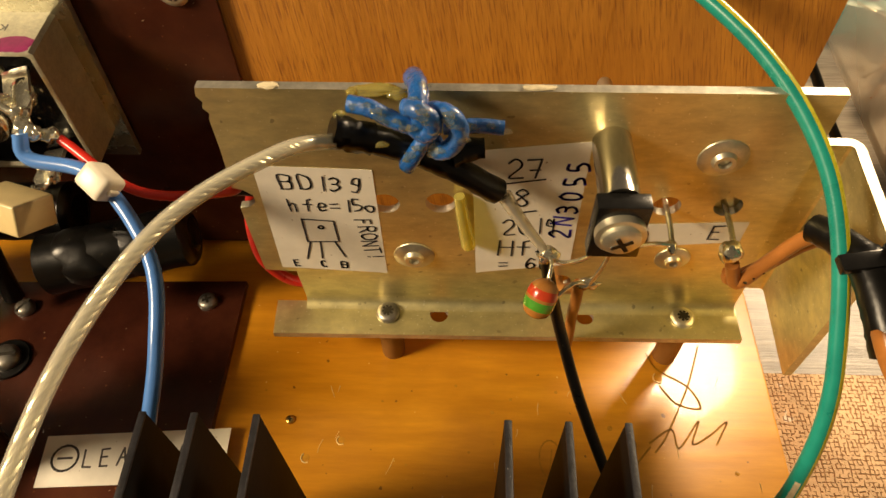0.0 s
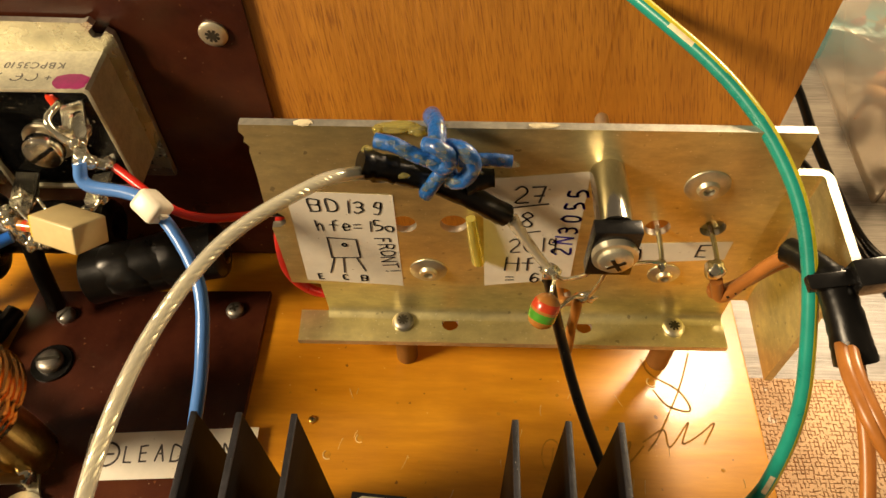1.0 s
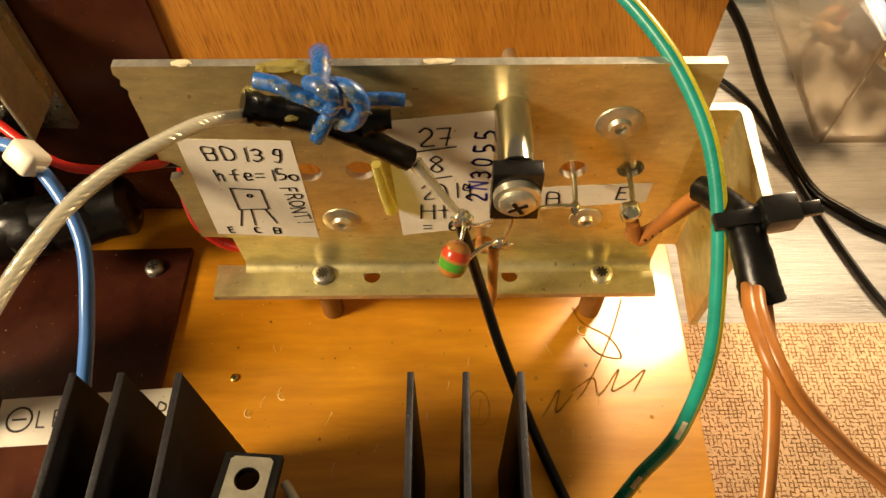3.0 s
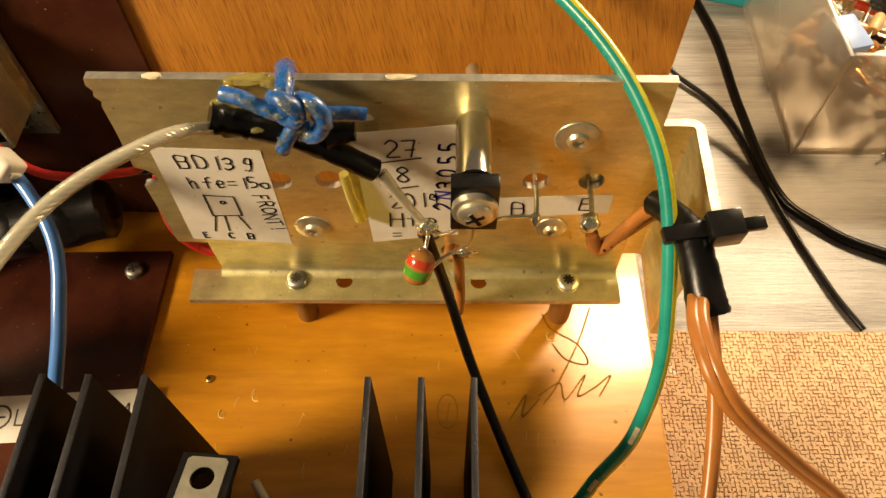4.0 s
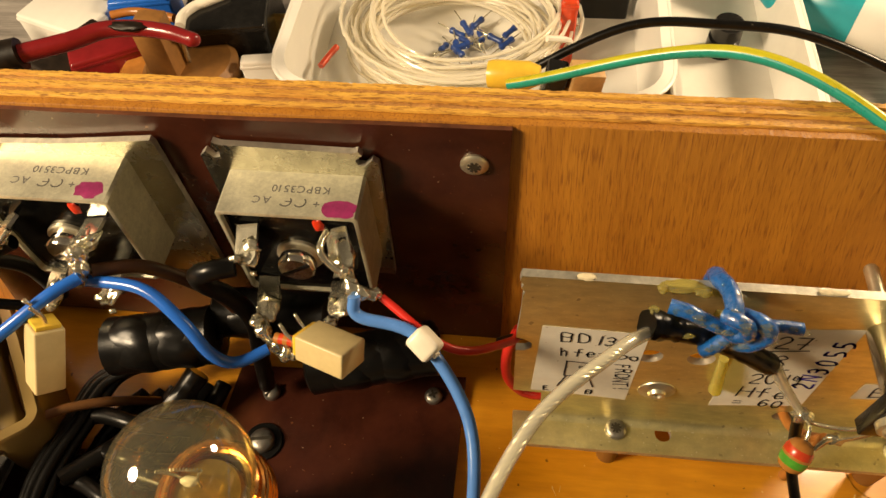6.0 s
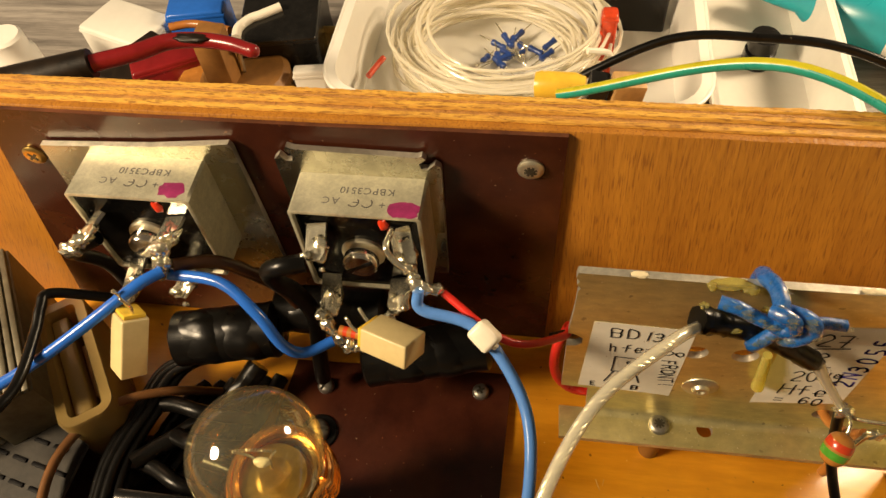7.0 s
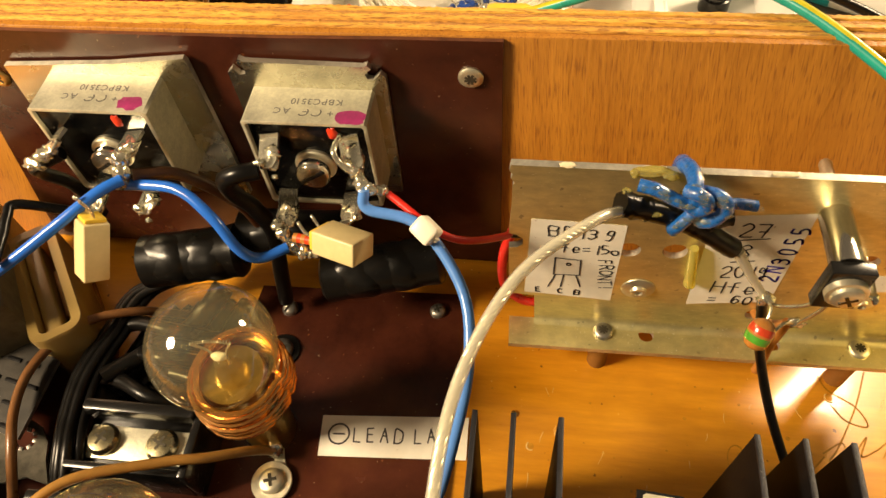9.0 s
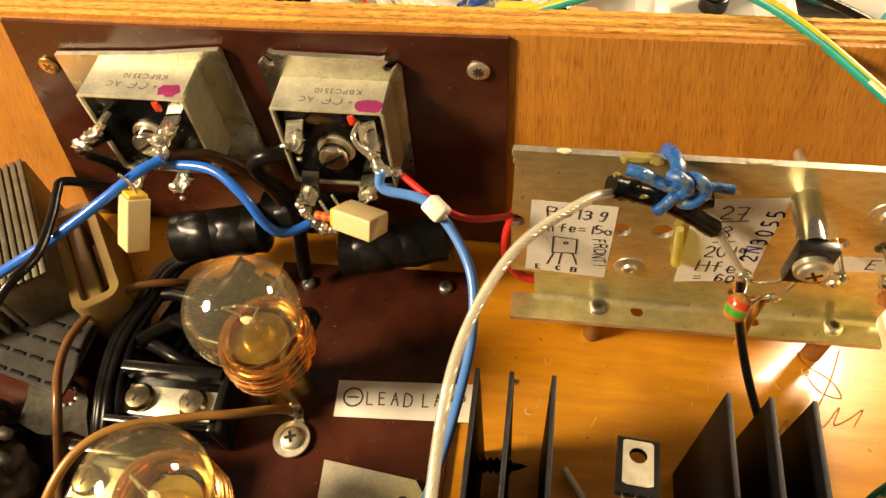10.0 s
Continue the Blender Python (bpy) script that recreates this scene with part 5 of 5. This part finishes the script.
def cup(hx, hy, r, z1, t, m, n=6):
    """An open-topped moulding with rounded corners and thick sides."""
    bm, rows = B(), []
    for inset, z in ((1.2, 0), (0, 2.0), (0, z1 - 0.8), (0.5, z1), (t - 0.5, z1), (t, z1 - 0.8), (t + 0.6, 4.0)):
        row, rr = [], max(0.8, r - inset)
        for sx, sy, a0 in ((1, 1, 0), (-1, 1, 90), (-1, -1, 180), (1, -1, 270)):
            for k in range(n + 1):
                a = radians(a0 + 90 * k / n)
                row.append(bm.verts.new(m @ Vector((sx * (hx - inset - rr) + rr * math.cos(a), sy * (hy - inset - rr) + rr * math.sin(a), z))))
        rows.append(row)
    q = len(rows[0])
    for a, b in zip(rows, rows[1:]):
        for k in range(q):
            bm.faces.new((a[k], a[(k + 1) % q], b[(k + 1) % q], b[k]))
    bm.faces.new(rows[0])
    bm.faces.new(rows[-1])
    return bm


holder = thing("plastic_holder", (-163, -3, 0), "yellowed translucent plastic holder with rounded corners", "holder")
hm = Matrix.Translation((-162.4, -4.2, 0.1)) @ pose(0, 0, 0, 0, 0, 37)
part("shell", cup(7.2, 20, 4.5, 24, 3.4, hm), amber_plastic, holder)
part("core", box(B(), -3.4, 1.2, -16, 15.5, 4, 22, 0.8, hm, 3), amber_plastic, holder, "pale translucent block inside the holder")
part("slot_piece", box(B(), 1.6, 3.4, -11, 6, 4, 19, 0.4, hm), spacer_brown, holder, "brown strip in the holder's slot")
# made-up lumps: they only fill a dark corner whose parts are unknown
jumble = thing("dark_jumble", (-172, -60, 0), "made-up dark lumps standing in for a dim jumble of parts", "tape")
for k, (c, r, sq) in enumerate((((-180, -56, 8), 12, (1.3, 0.9, 0.9)), ((-168, -66, 8), 9, (1.2, 1.0, 0.8)), ((-143, -24, 5), 5, (0.9, 1.3, 1.0)))):
    part("fold", blob(B(), c, r, k + 70, sq, 0.38, 4), rust, jumble)
mesh_plate = thing("perforated_plate", (-170, -30, 0), "dark steel plate with rows of raised oval louvres", "metal plate")
pm = Matrix.Translation((-171, -29, 15)) @ pose(0, 0, 0, 4, -3, -12)
part("sheet", slab(B(), [(-21, -11), (19, -12), (17, 9), (2, 12), (-21, 13)], -0.5, 0.5, pm), [dark_steel, steel_dull], mesh_plate)
for i in range(6):
    for j in range(4):
        c = Vector((-17 + 6.2 * i + 3.0 * (j % 2), -8.4 + 5.4 * j, 0.5))
        if c.x < 17:
            part("louvre", blob(B(), (0, 0, 0), 1.3, i + 6 * j, (2.1, 1.35, 1.0), 0.15, 2), dark_steel, mesh_plate).data.transform(Matrix.Scale(MM, 4) @ pm @ Matrix.Translation(c) @ Matrix.Scale(1 / MM, 4))
            # sheet isn't pierced: a black bar stands for the dark of each opening
            part("slit_shade", box(B(), c.x - 2.2, c.x + 2.2, c.y - 2.3, c.y - 1.2, 0.45, 0.95, 0.2, pm), anod, mesh_plate)
part("leg", box(B(), -176, -172, -34, -28, 0.1, 14.5, 0.6), dark_steel, mesh_plate)
clip = thing("steel_clip", (-158, -46, 0), "bright bent steel clip with a toothed round cut-out", "clip")
cm = Matrix.Translation((-158, -45.5, 10)) @ pose(0, 0, 0, 4, 8, 0)
part("sheet", slab(B(), [(-11, 5.5), (-8, 8.5), (-4.5, 7.0), (-2.5, 8.0), (1, 7.5), (4, 6.2), (7, 2.5), (8.2, -2), (11, -7.5), (5, -6.4), (0, -8.5), (-3, -8.5), (-9, -6.5), (-9.5, 0)], -0.5, 0.5, cm, [(1, 2.6, 3.0)]), [recess_metal, steel_dull], clip)
for k in range(8):
    a = 2 * math.pi * k / 8
    part("tooth", box(B(), 2.0, 3.2, -0.5, 0.5, -0.45, 0.45, 0.1, cm @ Matrix.Translation((1, 2.6, 0)) @ pose(0, 0, 0, 0, 0, 45 * k)), steel_dull, clip)
part("foot", box(B(), -161, -156, -50, -47, 2.05, 9.6, 0.5), tin, clip)

# ---- table beside the box ----
weave = material("weave_imprint_fibreboard", (0.74, 0.50, 0.29), 0.7, vary=0.15, scale=300, bump=0.3, specks=((260, 0.75, (0.92, 0.86, 0.74)),))
nt = weave.node_tree
tc = nt.nodes.new("ShaderNodeTexCoord")
warp = nt.nodes.new("ShaderNodeTexNoise")
warp.inputs["Scale"].default_value = 420
add = nt.nodes.new("ShaderNodeVectorMath")
add.operation = "MULTIPLY_ADD"
add.inputs[1].default_value = (0.0010, 0.0010, 0)
nt.links.new(tc.outputs["Object"], warp.inputs["Vector"])
nt.links.new(warp.outputs["Color"], add.inputs[0])
nt.links.new(tc.outputs["Object"], add.inputs[2])
pits = None
for turn, cut in ((0, 0.53), (90, 0.50)):
    mp = nt.nodes.new("ShaderNodeMapping")
    mp.inputs["Rotation"].default_value = (0, 0, radians(turn))
    nt.links.new(add.outputs[0], mp.inputs["Vector"])
    bt = nt.nodes.new("ShaderNodeTexBrick")
    bt.offset, bt.inputs["Scale"].default_value = 0.5, 1.0
    bt.inputs["Brick Width"].default_value, bt.inputs["Row Height"].default_value = 0.0020, 0.0010
    bt.inputs["Mortar Size"].default_value, bt.inputs["Mortar Smooth"].default_value = 0.00024, 1.0
    nt.links.new(mp.outputs[0], bt.inputs["Vector"])
    gate = nt.nodes.new("ShaderNodeTexNoise")
    gate.inputs["Scale"].default_value, gate.inputs["Detail"].default_value = 1100, 1
    nt.links.new(mp.outputs[0], gate.inputs["Vector"])
    step = nt.nodes.new("ShaderNodeMapRange")
    step.inputs["From Min"].default_value, step.inputs["From Max"].default_value = cut - 0.05, cut + 0.05
    nt.links.new(gate.outputs["Fac"], step.inputs["Value"])
    mul = nt.nodes.new("ShaderNodeMath")
    mul.operation = "MULTIPLY"
    nt.links.new(bt.outputs["Fac"], mul.inputs[0])
    nt.links.new(step.outputs[0], mul.inputs[1])
    if pits:
        mxm = nt.nodes.new("ShaderNodeMath")
        mxm.operation = "MAXIMUM"
        nt.links.new(pits, mxm.inputs[0])
        nt.links.new(mul.outputs[0], mxm.inputs[1])
        pits = mxm.outputs[0]
    else:
        pits = mul.outputs[0]
rp = nt.nodes.new("ShaderNodeMix")
rp.data_type = "RGBA"
nt.links.new(pits, rp.inputs["Factor"])
nt.links.new(nt.nodes["Principled BSDF"].inputs["Base Color"].links[0].from_socket, rp.inputs["A"])
rp.inputs["B"].default_value = (0.34, 0.155, 0.055, 1)
nt.links.new(rp.outputs["Result"], nt.nodes["Principled BSDF"].inputs["Base Color"])
bp = nt.nodes.new("ShaderNodeBump")
bp.inputs["Strength"].default_value, bp.inputs["Distance"].default_value = 0.8, 0.0004
bp.invert = True
nt.links.new(pits, bp.inputs["Height"])
nt.links.new(bp.outputs["Normal"], nt.nodes["Principled BSDF"].inputs["Normal"])
solo("fibre_board", box(B(), 71.6, 420, -320, -1.4, TABLE + 0.05, -11.5, 0.3), weave, (200, -100, TABLE), "brown fibreboard sheet with a woven imprint on the table", "board")
wire("power_cord", [(88, 104, -8), (96.5, 93, -12), (107, 81, -12.8), (113, 67, -12.9), (118.0, 40, -13), (125.6, 12.7, -13), (131, -0.2, -13)], 0.85, black_rubber, "thin dark cord trailing on the table")
pb = thing("clear_box", (160, 100, TABLE), "clear plastic box full of loose electronic parts", "box")
for nm, q in (("side", (126.6, 128.2, 60, 150)), ("side", (210, 211.6, 60, 150)), ("side", (128.2, 210, 60, 61.6)), ("side", (128.2, 210, 148, 150))):
    part(nm, box(B(), q[0], q[1], q[2], q[3], TABLE + 0.1, 26, 0.4), clear_box, pb)
part("bottom", box(B(), 128.2, 210, 61.6, 148, TABLE + 0.1, TABLE + 1.6), clear_box, pb)
for k in range(64):
    x, y, z = random.uniform(133, 176), random.uniform(66, 130), random.uniform(-10, 5)
    d = Vector((random.uniform(-1, 1), random.uniform(-1, 1), random.uniform(-0.5, 0.5))).normalized()
    mat = random.choice([tan_band, orange_pvc, copper, cream, rust, black_plastic, tan_card, red_band, white_tray])
    r = random.uniform(1.2, 3.0)
    comp = thing("loose_component", (x, y, z), "small lacquered component in the clear box", "component", "loose components")
    L = random.uniform(5, 10)
    part("body", lathe(B(), (x, y, z), d, [(0, 0), (r * 0.8, 0.2), (r, 1), (r, L - 1), (r * 0.8, L - 0.2), (0, L)], 12), mat, comp)
    part("lead", sweep(B(), [Vector((x, y, z)) - d * 7, Vector((x, y, z)) + Vector((0, 0, 0.6)), Vector((x, y, z)) + d * (L + 7)], 0.35, 6, 4), solder if k % 3 else copper, comp)
cb = thing("blue_capacitor", (141, 82, 0), "pale blue block capacitor on top of the loose parts", "capacitor")
part("body", box(B(), -4.5, 4.5, -6, 6, -4, 4, 0.6, Matrix.Translation((137, 81, 13)) @ pose(0, 0, 0, 10, 5, 20)), pale_blue, cb)
part("lead", sweep(B(), [(140, 80, 10), (141, 81, 4), (142, 80, -4)], 0.4, 6, 4), solder, cb)
solo("teal_lid", box(B(), -35, 22, -9, 14, -8, 6, 2.0, Matrix.Translation((130, 136, -5.9)) @ pose(0, 0, 0, 0, 0, -16)), teal_paint, (130, 136, TABLE), "teal plastic lid lying behind the clear box", "lid")

# ---- behind the wall ----


def rounded(x0, x1, y0, y1, r, n=7):
    pts = []
    for cx, cy, a0 in ((x1 - r, y1 - r, 0), (x0 + r, y1 - r, 90), (x0 + r, y0 + r, 180), (x1 - r, y0 + r, 270)):
        pts += [(cx + r * math.cos(radians(a0 + 90 * k / n)), cy + r * math.sin(radians(a0 + 90 * k / n))) for k in range(n + 1)]
    return pts


def tub(name, x0, x1, y0, y1, z0, z1, r, wall_t, mat, label, rim=2.0):
    bm = B()
    rows = []
    for inset, z in ((3, z0), (0, z1 - 1.5), (-rim, z1 - 1.2), (-rim, z1), (wall_t, z1), (wall_t + 2.5, z0 + 2)):
        rows.append([bm.verts.new((x, y, z)) for x, y in rounded(x0 + inset, x1 - inset, y0 + inset, y1 - inset, max(2, r - inset))])
    n = len(rows[0])
    for a, b in zip(rows, rows[1:]):
        for k in range(n):
            bm.faces.new((a[k], a[(k + 1) % n], b[(k + 1) % n], b[k]))
    bm.faces.new(rows[0])
    bm.faces.new(rows[-1])
    t = thing(name, ((x0 + x1) / 2, (y0 + y1) / 2, z0), label, "tray")
    part("shell", bm, mat, t)
    lip = [(x, y, z1 - 0.5) for x, y in rounded(x0 - rim, x1 + rim, y0 - rim, y1 + rim, r + rim)]
    part("rim_bead", sweep(B(), [Vector(p) for p in lip + lip[:1]], 0.8, 8, raw=True), mat, t)
    return t


tub("white_tray", -123, 8, 106, 250, TABLE + 0.1, 17, 16, 1.8, white_tray, "white plastic tray holding a coil of wire")
tub("pale_tray", 11, 57, 100, 240, TABLE + 0.1, 12, 4, 1.6, grey_tray, "pale plastic tray with straight sides", 1.0)
cx, cy, cz = (-65.7, 155.2, 2)
pts = []
for k in range(24 * 30):
    a = 2 * math.pi * k / 30
    w = noise.noise(Vector((k * 0.0135, 1.3, 0)))
    v = noise.noise(Vector((k * 0.017, 7.7, 0)))
    u = noise.noise(Vector((k * 0.011, 3.7, 5)))
    rr = 35 + 13 * w
    pts.append((cx + rr * 1.05 * math.cos(a) + 9 * v, cy + rr * 0.9 * math.sin(a) + 8 * u, cz + 12 * v + 5 * math.sin(a * 0.53)))
coil = thing("wire_coil", (cx, cy, TABLE), "loose coil of pale clear wire in the tray", "wire coil")
for k in range(24):
    part("turn", sweep(B(), [Vector(p) for p in pts[k * 30:k * 30 + 31]], 0.72, 7, raw=True), pale_clear, coil)
wt = thing("coil_tie", (cx + 34, cy - 10, cz), "white twist tie round the coil of wire", "tie")
part("band", sweep(B(), [(cx + 34, cy - 16, cz + 10), (cx + 42, cy - 12, cz + 6), (cx + 42, cy - 6, cz - 4), (cx + 32, cy - 8, cz - 2)], 1.2, 8, 5), white_pvc, wt)
bx, by, bz = (-60.2, 159.4, -6)
for k in range(14):
    x, y = bx + random.uniform(-13, 13), by + random.uniform(-9, 9)
    rb = thing("blue_resistor", (x, y, -8), "small blue film resistor lying in the tray", "resistor", "blue resistors")
    d = Vector((random.uniform(-1, 1), random.uniform(0.2, 1), random.uniform(-0.1, 0.3))).normalized()
    part("body", lathe(B(), (x, y, -7), d, [(0, 0), (1.1, 0.2), (1.4, 1.0), (1.1, 2.2), (1.1, 4.6), (1.4, 5.8), (1.2, 6.6), (0, 6.8)], 12), resistor_blue, rb)
    part("lead", sweep(B(), [Vector((x, y, -7)) - d * 8, Vector((x, y, -7)), Vector((x, y, -7)) + d * 13], 0.25, 6, 3), solder, rb)
wire("red_stub", [(-112.7, 129.8, 4), (-110.8, 135.3, 4), (-108.8, 140.6, 4)], 1.2, red_band, "short red wire in the white tray")
yel = thing("yellow_cap", (-45, 92, 20), "yellow plastic cap at the end of the earth wire", "cap")
yc = Vector((-39.4, 81.3, 46))
part("cap", lathe(B(), yc + Vector((-9, 2, -1)), (1, -0.1, 0.1), [(0, 0), (3.6, 0), (4.0, 1.5), (3.8, 11), (2.6, 14), (0, 14)], 18), yellow_tape, yel)
part("stand", lathe(B(), (yc.x - 3, yc.y + 1, TABLE + 0.1), (0, 0, 1), [(0, 0), (3, 0), (3, 56), (0, 56)], 12), yellow_tape, yel)
bits = thing("tan_connector", (-22, 100, 0), "tan wooden block with dark holes behind the wall", "connector")
part("block", box(B(), -5, 5, -4, 4, -44, 2, 0.8, Matrix.Translation((-19.8, 104.4, 28)) @ pose(0, 0, 0, 0, 8, 10)), tan_card, bits)
part("dark_block", box(B(), -12, -5.5, -4, 4, -42, 0, 0.8, Matrix.Translation((-19.8, 104.4, 28)) @ pose(0, 0, 0, 0, 10, 0)), black_plastic, bits)
wire("power_cord", [(-48, 112, 8), (-40.9, 110.8, 19.3), (-9.3, 115.7, 36.4), (18, 113.5, 40), (44.5, 107.8, 40.3), (80.5, 95.4, 29.4), (99, 86, 13), (110, 71, -4), (118.5, 46, -12.6), (127, 34, -12.7), (145, 23, -12.7), (200, 5, -12.7)], 1.45, black_rubber, "black cord arching over the white trays and down to the table")
kn = thing("control_knob", (36, 163, -10), "ribbed black knob standing in the pale tray", "knob")
part("knob", lathe(B(), (36, 165, TABLE + 2.2), (0, -0.1, 1), [(0, 0), (6.0, 0), (6.0, 7), (5.2, 7.4), (5.2, 9), (5.8, 9.4), (5.4, 14), (0, 14.4)], 22), black_plastic, kn)
gt = thing("glue_tube", (95, 165, TABLE), "teal and white plastic glue tube lying on the table", "tube")
a, b = Vector((60, 186, 1.0)), Vector((146, 142, 1.0))
ln = (b - a).length
part("body", lathe(B(), a + (b - a) * 0.18, b - a, [(0, 0), (11, 0.3), (14.2, 4), (14.6, 10), (14.6, ln * 0.8), (0, ln * 0.8)], 36), white_tray, gt)
part("shoulder", lathe(B(), a, b - a, [(0, -26), (5, -26), (6, -8), (11, 0), (14.5, 6), (14.7, ln * 0.18 + 4), (14.8, ln * 0.18 + 10), (14.5, ln * 0.18 + 10.2)], 36), teal_paint, gt, "teal shoulder and cap of the tube")
side = (b - a).normalized()
for i, (u, hgt) in enumerate(((0.46, 16), (0.62, 14))):
    for j in range(3):
        ang_ = radians(62 + 17 * j)
        nrm = Vector((0, 0, 1)) * math.sin(ang_) - Vector((side.y, -side.x, 0)) * -math.cos(ang_)
        c = a + (b - a) * (u + 0.02 * (j % 2)) + nrm * 14.7
        m = Matrix.Translation(c) @ frame_of(nrm).to_4x4()
        part("print_bar", box(B(), -2.2, 2.2, -4.2, 4.2, -0.15, 0.12, m=m), print_grey, gt)
gr = thing("red_grip", (-150, 110, 30), "dark red dipped plier grip with a worn patch", "tool grip")
part("grip", sweep(B(), [(-190.3, 90, 40), (-177.4, 96.4, 40), (-169.1, 101.9, 40), (-158.9, 103.4, 40), (-147.8, 102.1, 40), (-139.3, 99.1, 40)], (3.0, 2.3), 16, 6), dark_red, gr)
part("grip_end", blob(B(), (-139.3, 99.1, 40), 2.3, 2, (1.15, 1, 1), 0.1), dark_red, gr)
part("worn_patch", blob(B(), (-160, 101.6, 42.0), 2.3, 5, (2.6, 0.8, 0.6), 0.3), rust, gr, "dark worn patch on the grip")
part("jaw", sweep(B(), [Vector((-190.3, 90, 40)), Vector((-216.4, 80.1, 38))], (5.0, 6.0), 12, 3), rust, gr)
part("prop", box(B(), -168, -158, 112, 122, TABLE + 0.1, 33, 1), spacer_brown, gr, "brown block under the grip")
for nm, c, r, h, mat, lb in (("round_can", (-157.1, 120.6, 14), 17, 26, spacer_brown, "round tan component can with clear top"), ("round_can", (-172.5, 121.6, 10), 13, 22, tan_band, "orange-brown lacquered component can")):
    t = thing(nm, c, lb, "component")
    part("can", lathe(B(), (c[0], c[1], TABLE + 0.1), (0, 0, 1), [(0, 0), (r, 0), (r, h - 2), (r - 2, h), (r * 0.6, h), (0, h - 1)], 26), mat, t)
    part("tag", sweep(B(), [(c[0], c[1], TABLE + h), (c[0] + 1, c[1], TABLE + h + 9), (c[0] + 4, c[1] - 2, TABLE + h + 14)], 1.0, 8, 5), solder, t)
for nm, c, q, dims, mat, lb in (
    ("grey_box", (-221.5, 155.4, 0), -20, (34, 22, 12), grey_tray, "grey plastic box among the clutter"),
    ("blue_transformer", (-192, 164, 0), 12, (24, 16, 20), blue_pvc, "small blue wound transformer"),
    ("black_case", (-149.2, 150, 4), 10, (30, 40, 30), black_plastic, "black plastic case behind the wall"),
    ("red_block", (-150.3, 166.9, 2), 5, (20, 12, 24), red_paint, "red plastic block in the clutter"),
    ("pale_chip", (-131.7, 121.2, 12), 8, (12, 5, 5), grey_tray, "pale flat piece standing in the clutter"),
    ("brass_strip", (-135, 151.1, 8), 3, (22, 1.6, 3), brass, "narrow bright brass strip in the clutter"),
    ("dark_case", (-14, 186, 14), 0, (30, 8, 10), black_plastic, "dark case at the tray's far side"),
    ("orange_bit", (-24, 156, 14), 0, (6, 6, 6), red_band, "orange plastic bit by the coil"),
    ("brown_part", (-192, 128.3, 6), 30, (26, 16, 14), dark_red, "dark red lacquered part in the clutter"),
    ("dark_part", (-203.3, 127, 4), 60, (30, 18, 14), rust, "dark rusty part in the clutter"),
):
    t = thing(nm, c, lb, "clutter")
    part("body", box(B(), -dims[0] / 2, dims[0] / 2, -dims[1] / 2, dims[1] / 2, TABLE + 0.1 - c[2], dims[2] / 2, 1.2, Matrix.Translation(c) @ pose(0, 0, 0, 0, 0, q), 3), mat, t)
    part("edge_band", box(B(), -dims[0] / 2 - 0.2, dims[0] / 2 + 0.2, -dims[1] / 2 - 0.2, dims[1] / 2 + 0.2, dims[2] / 2 - 3.2, dims[2] / 2 - 1.8, 0.3, Matrix.Translation(c) @ pose(0, 0, 0, 0, 0, q)), mat, t)
jx, jy, jz = (-250.7, 122.7, 20)
solo("white_jar", lathe(B(), (jx, jy, TABLE + 0.1), (0, 0, 1), [(0, 0), (8.5, 0), (9, 1), (9, 28), (7.5, 30), (7.5, 36), (6.5, 37), (0, 37)], 28), white_tray, (jx, jy, TABLE), "small white round jar in the clutter", "jar")
wire("orange_wire", [(-193.5, 141.9, 14), (-185.9, 144.4, 14), (-176.8, 143.5, 14), (-168.5, 141.3, 14)], 1.6, orange_pvc, "orange wire wound over the blue part")
wire("white_wire", [(-160.3, 129.4, 20), (-161.2, 135.4, 20), (-158.5, 140.8, 20), (-154.8, 143.5, 20), (-148.5, 148.6, 20)], 1.8, white_pvc, "white wire arching out of the clutter")
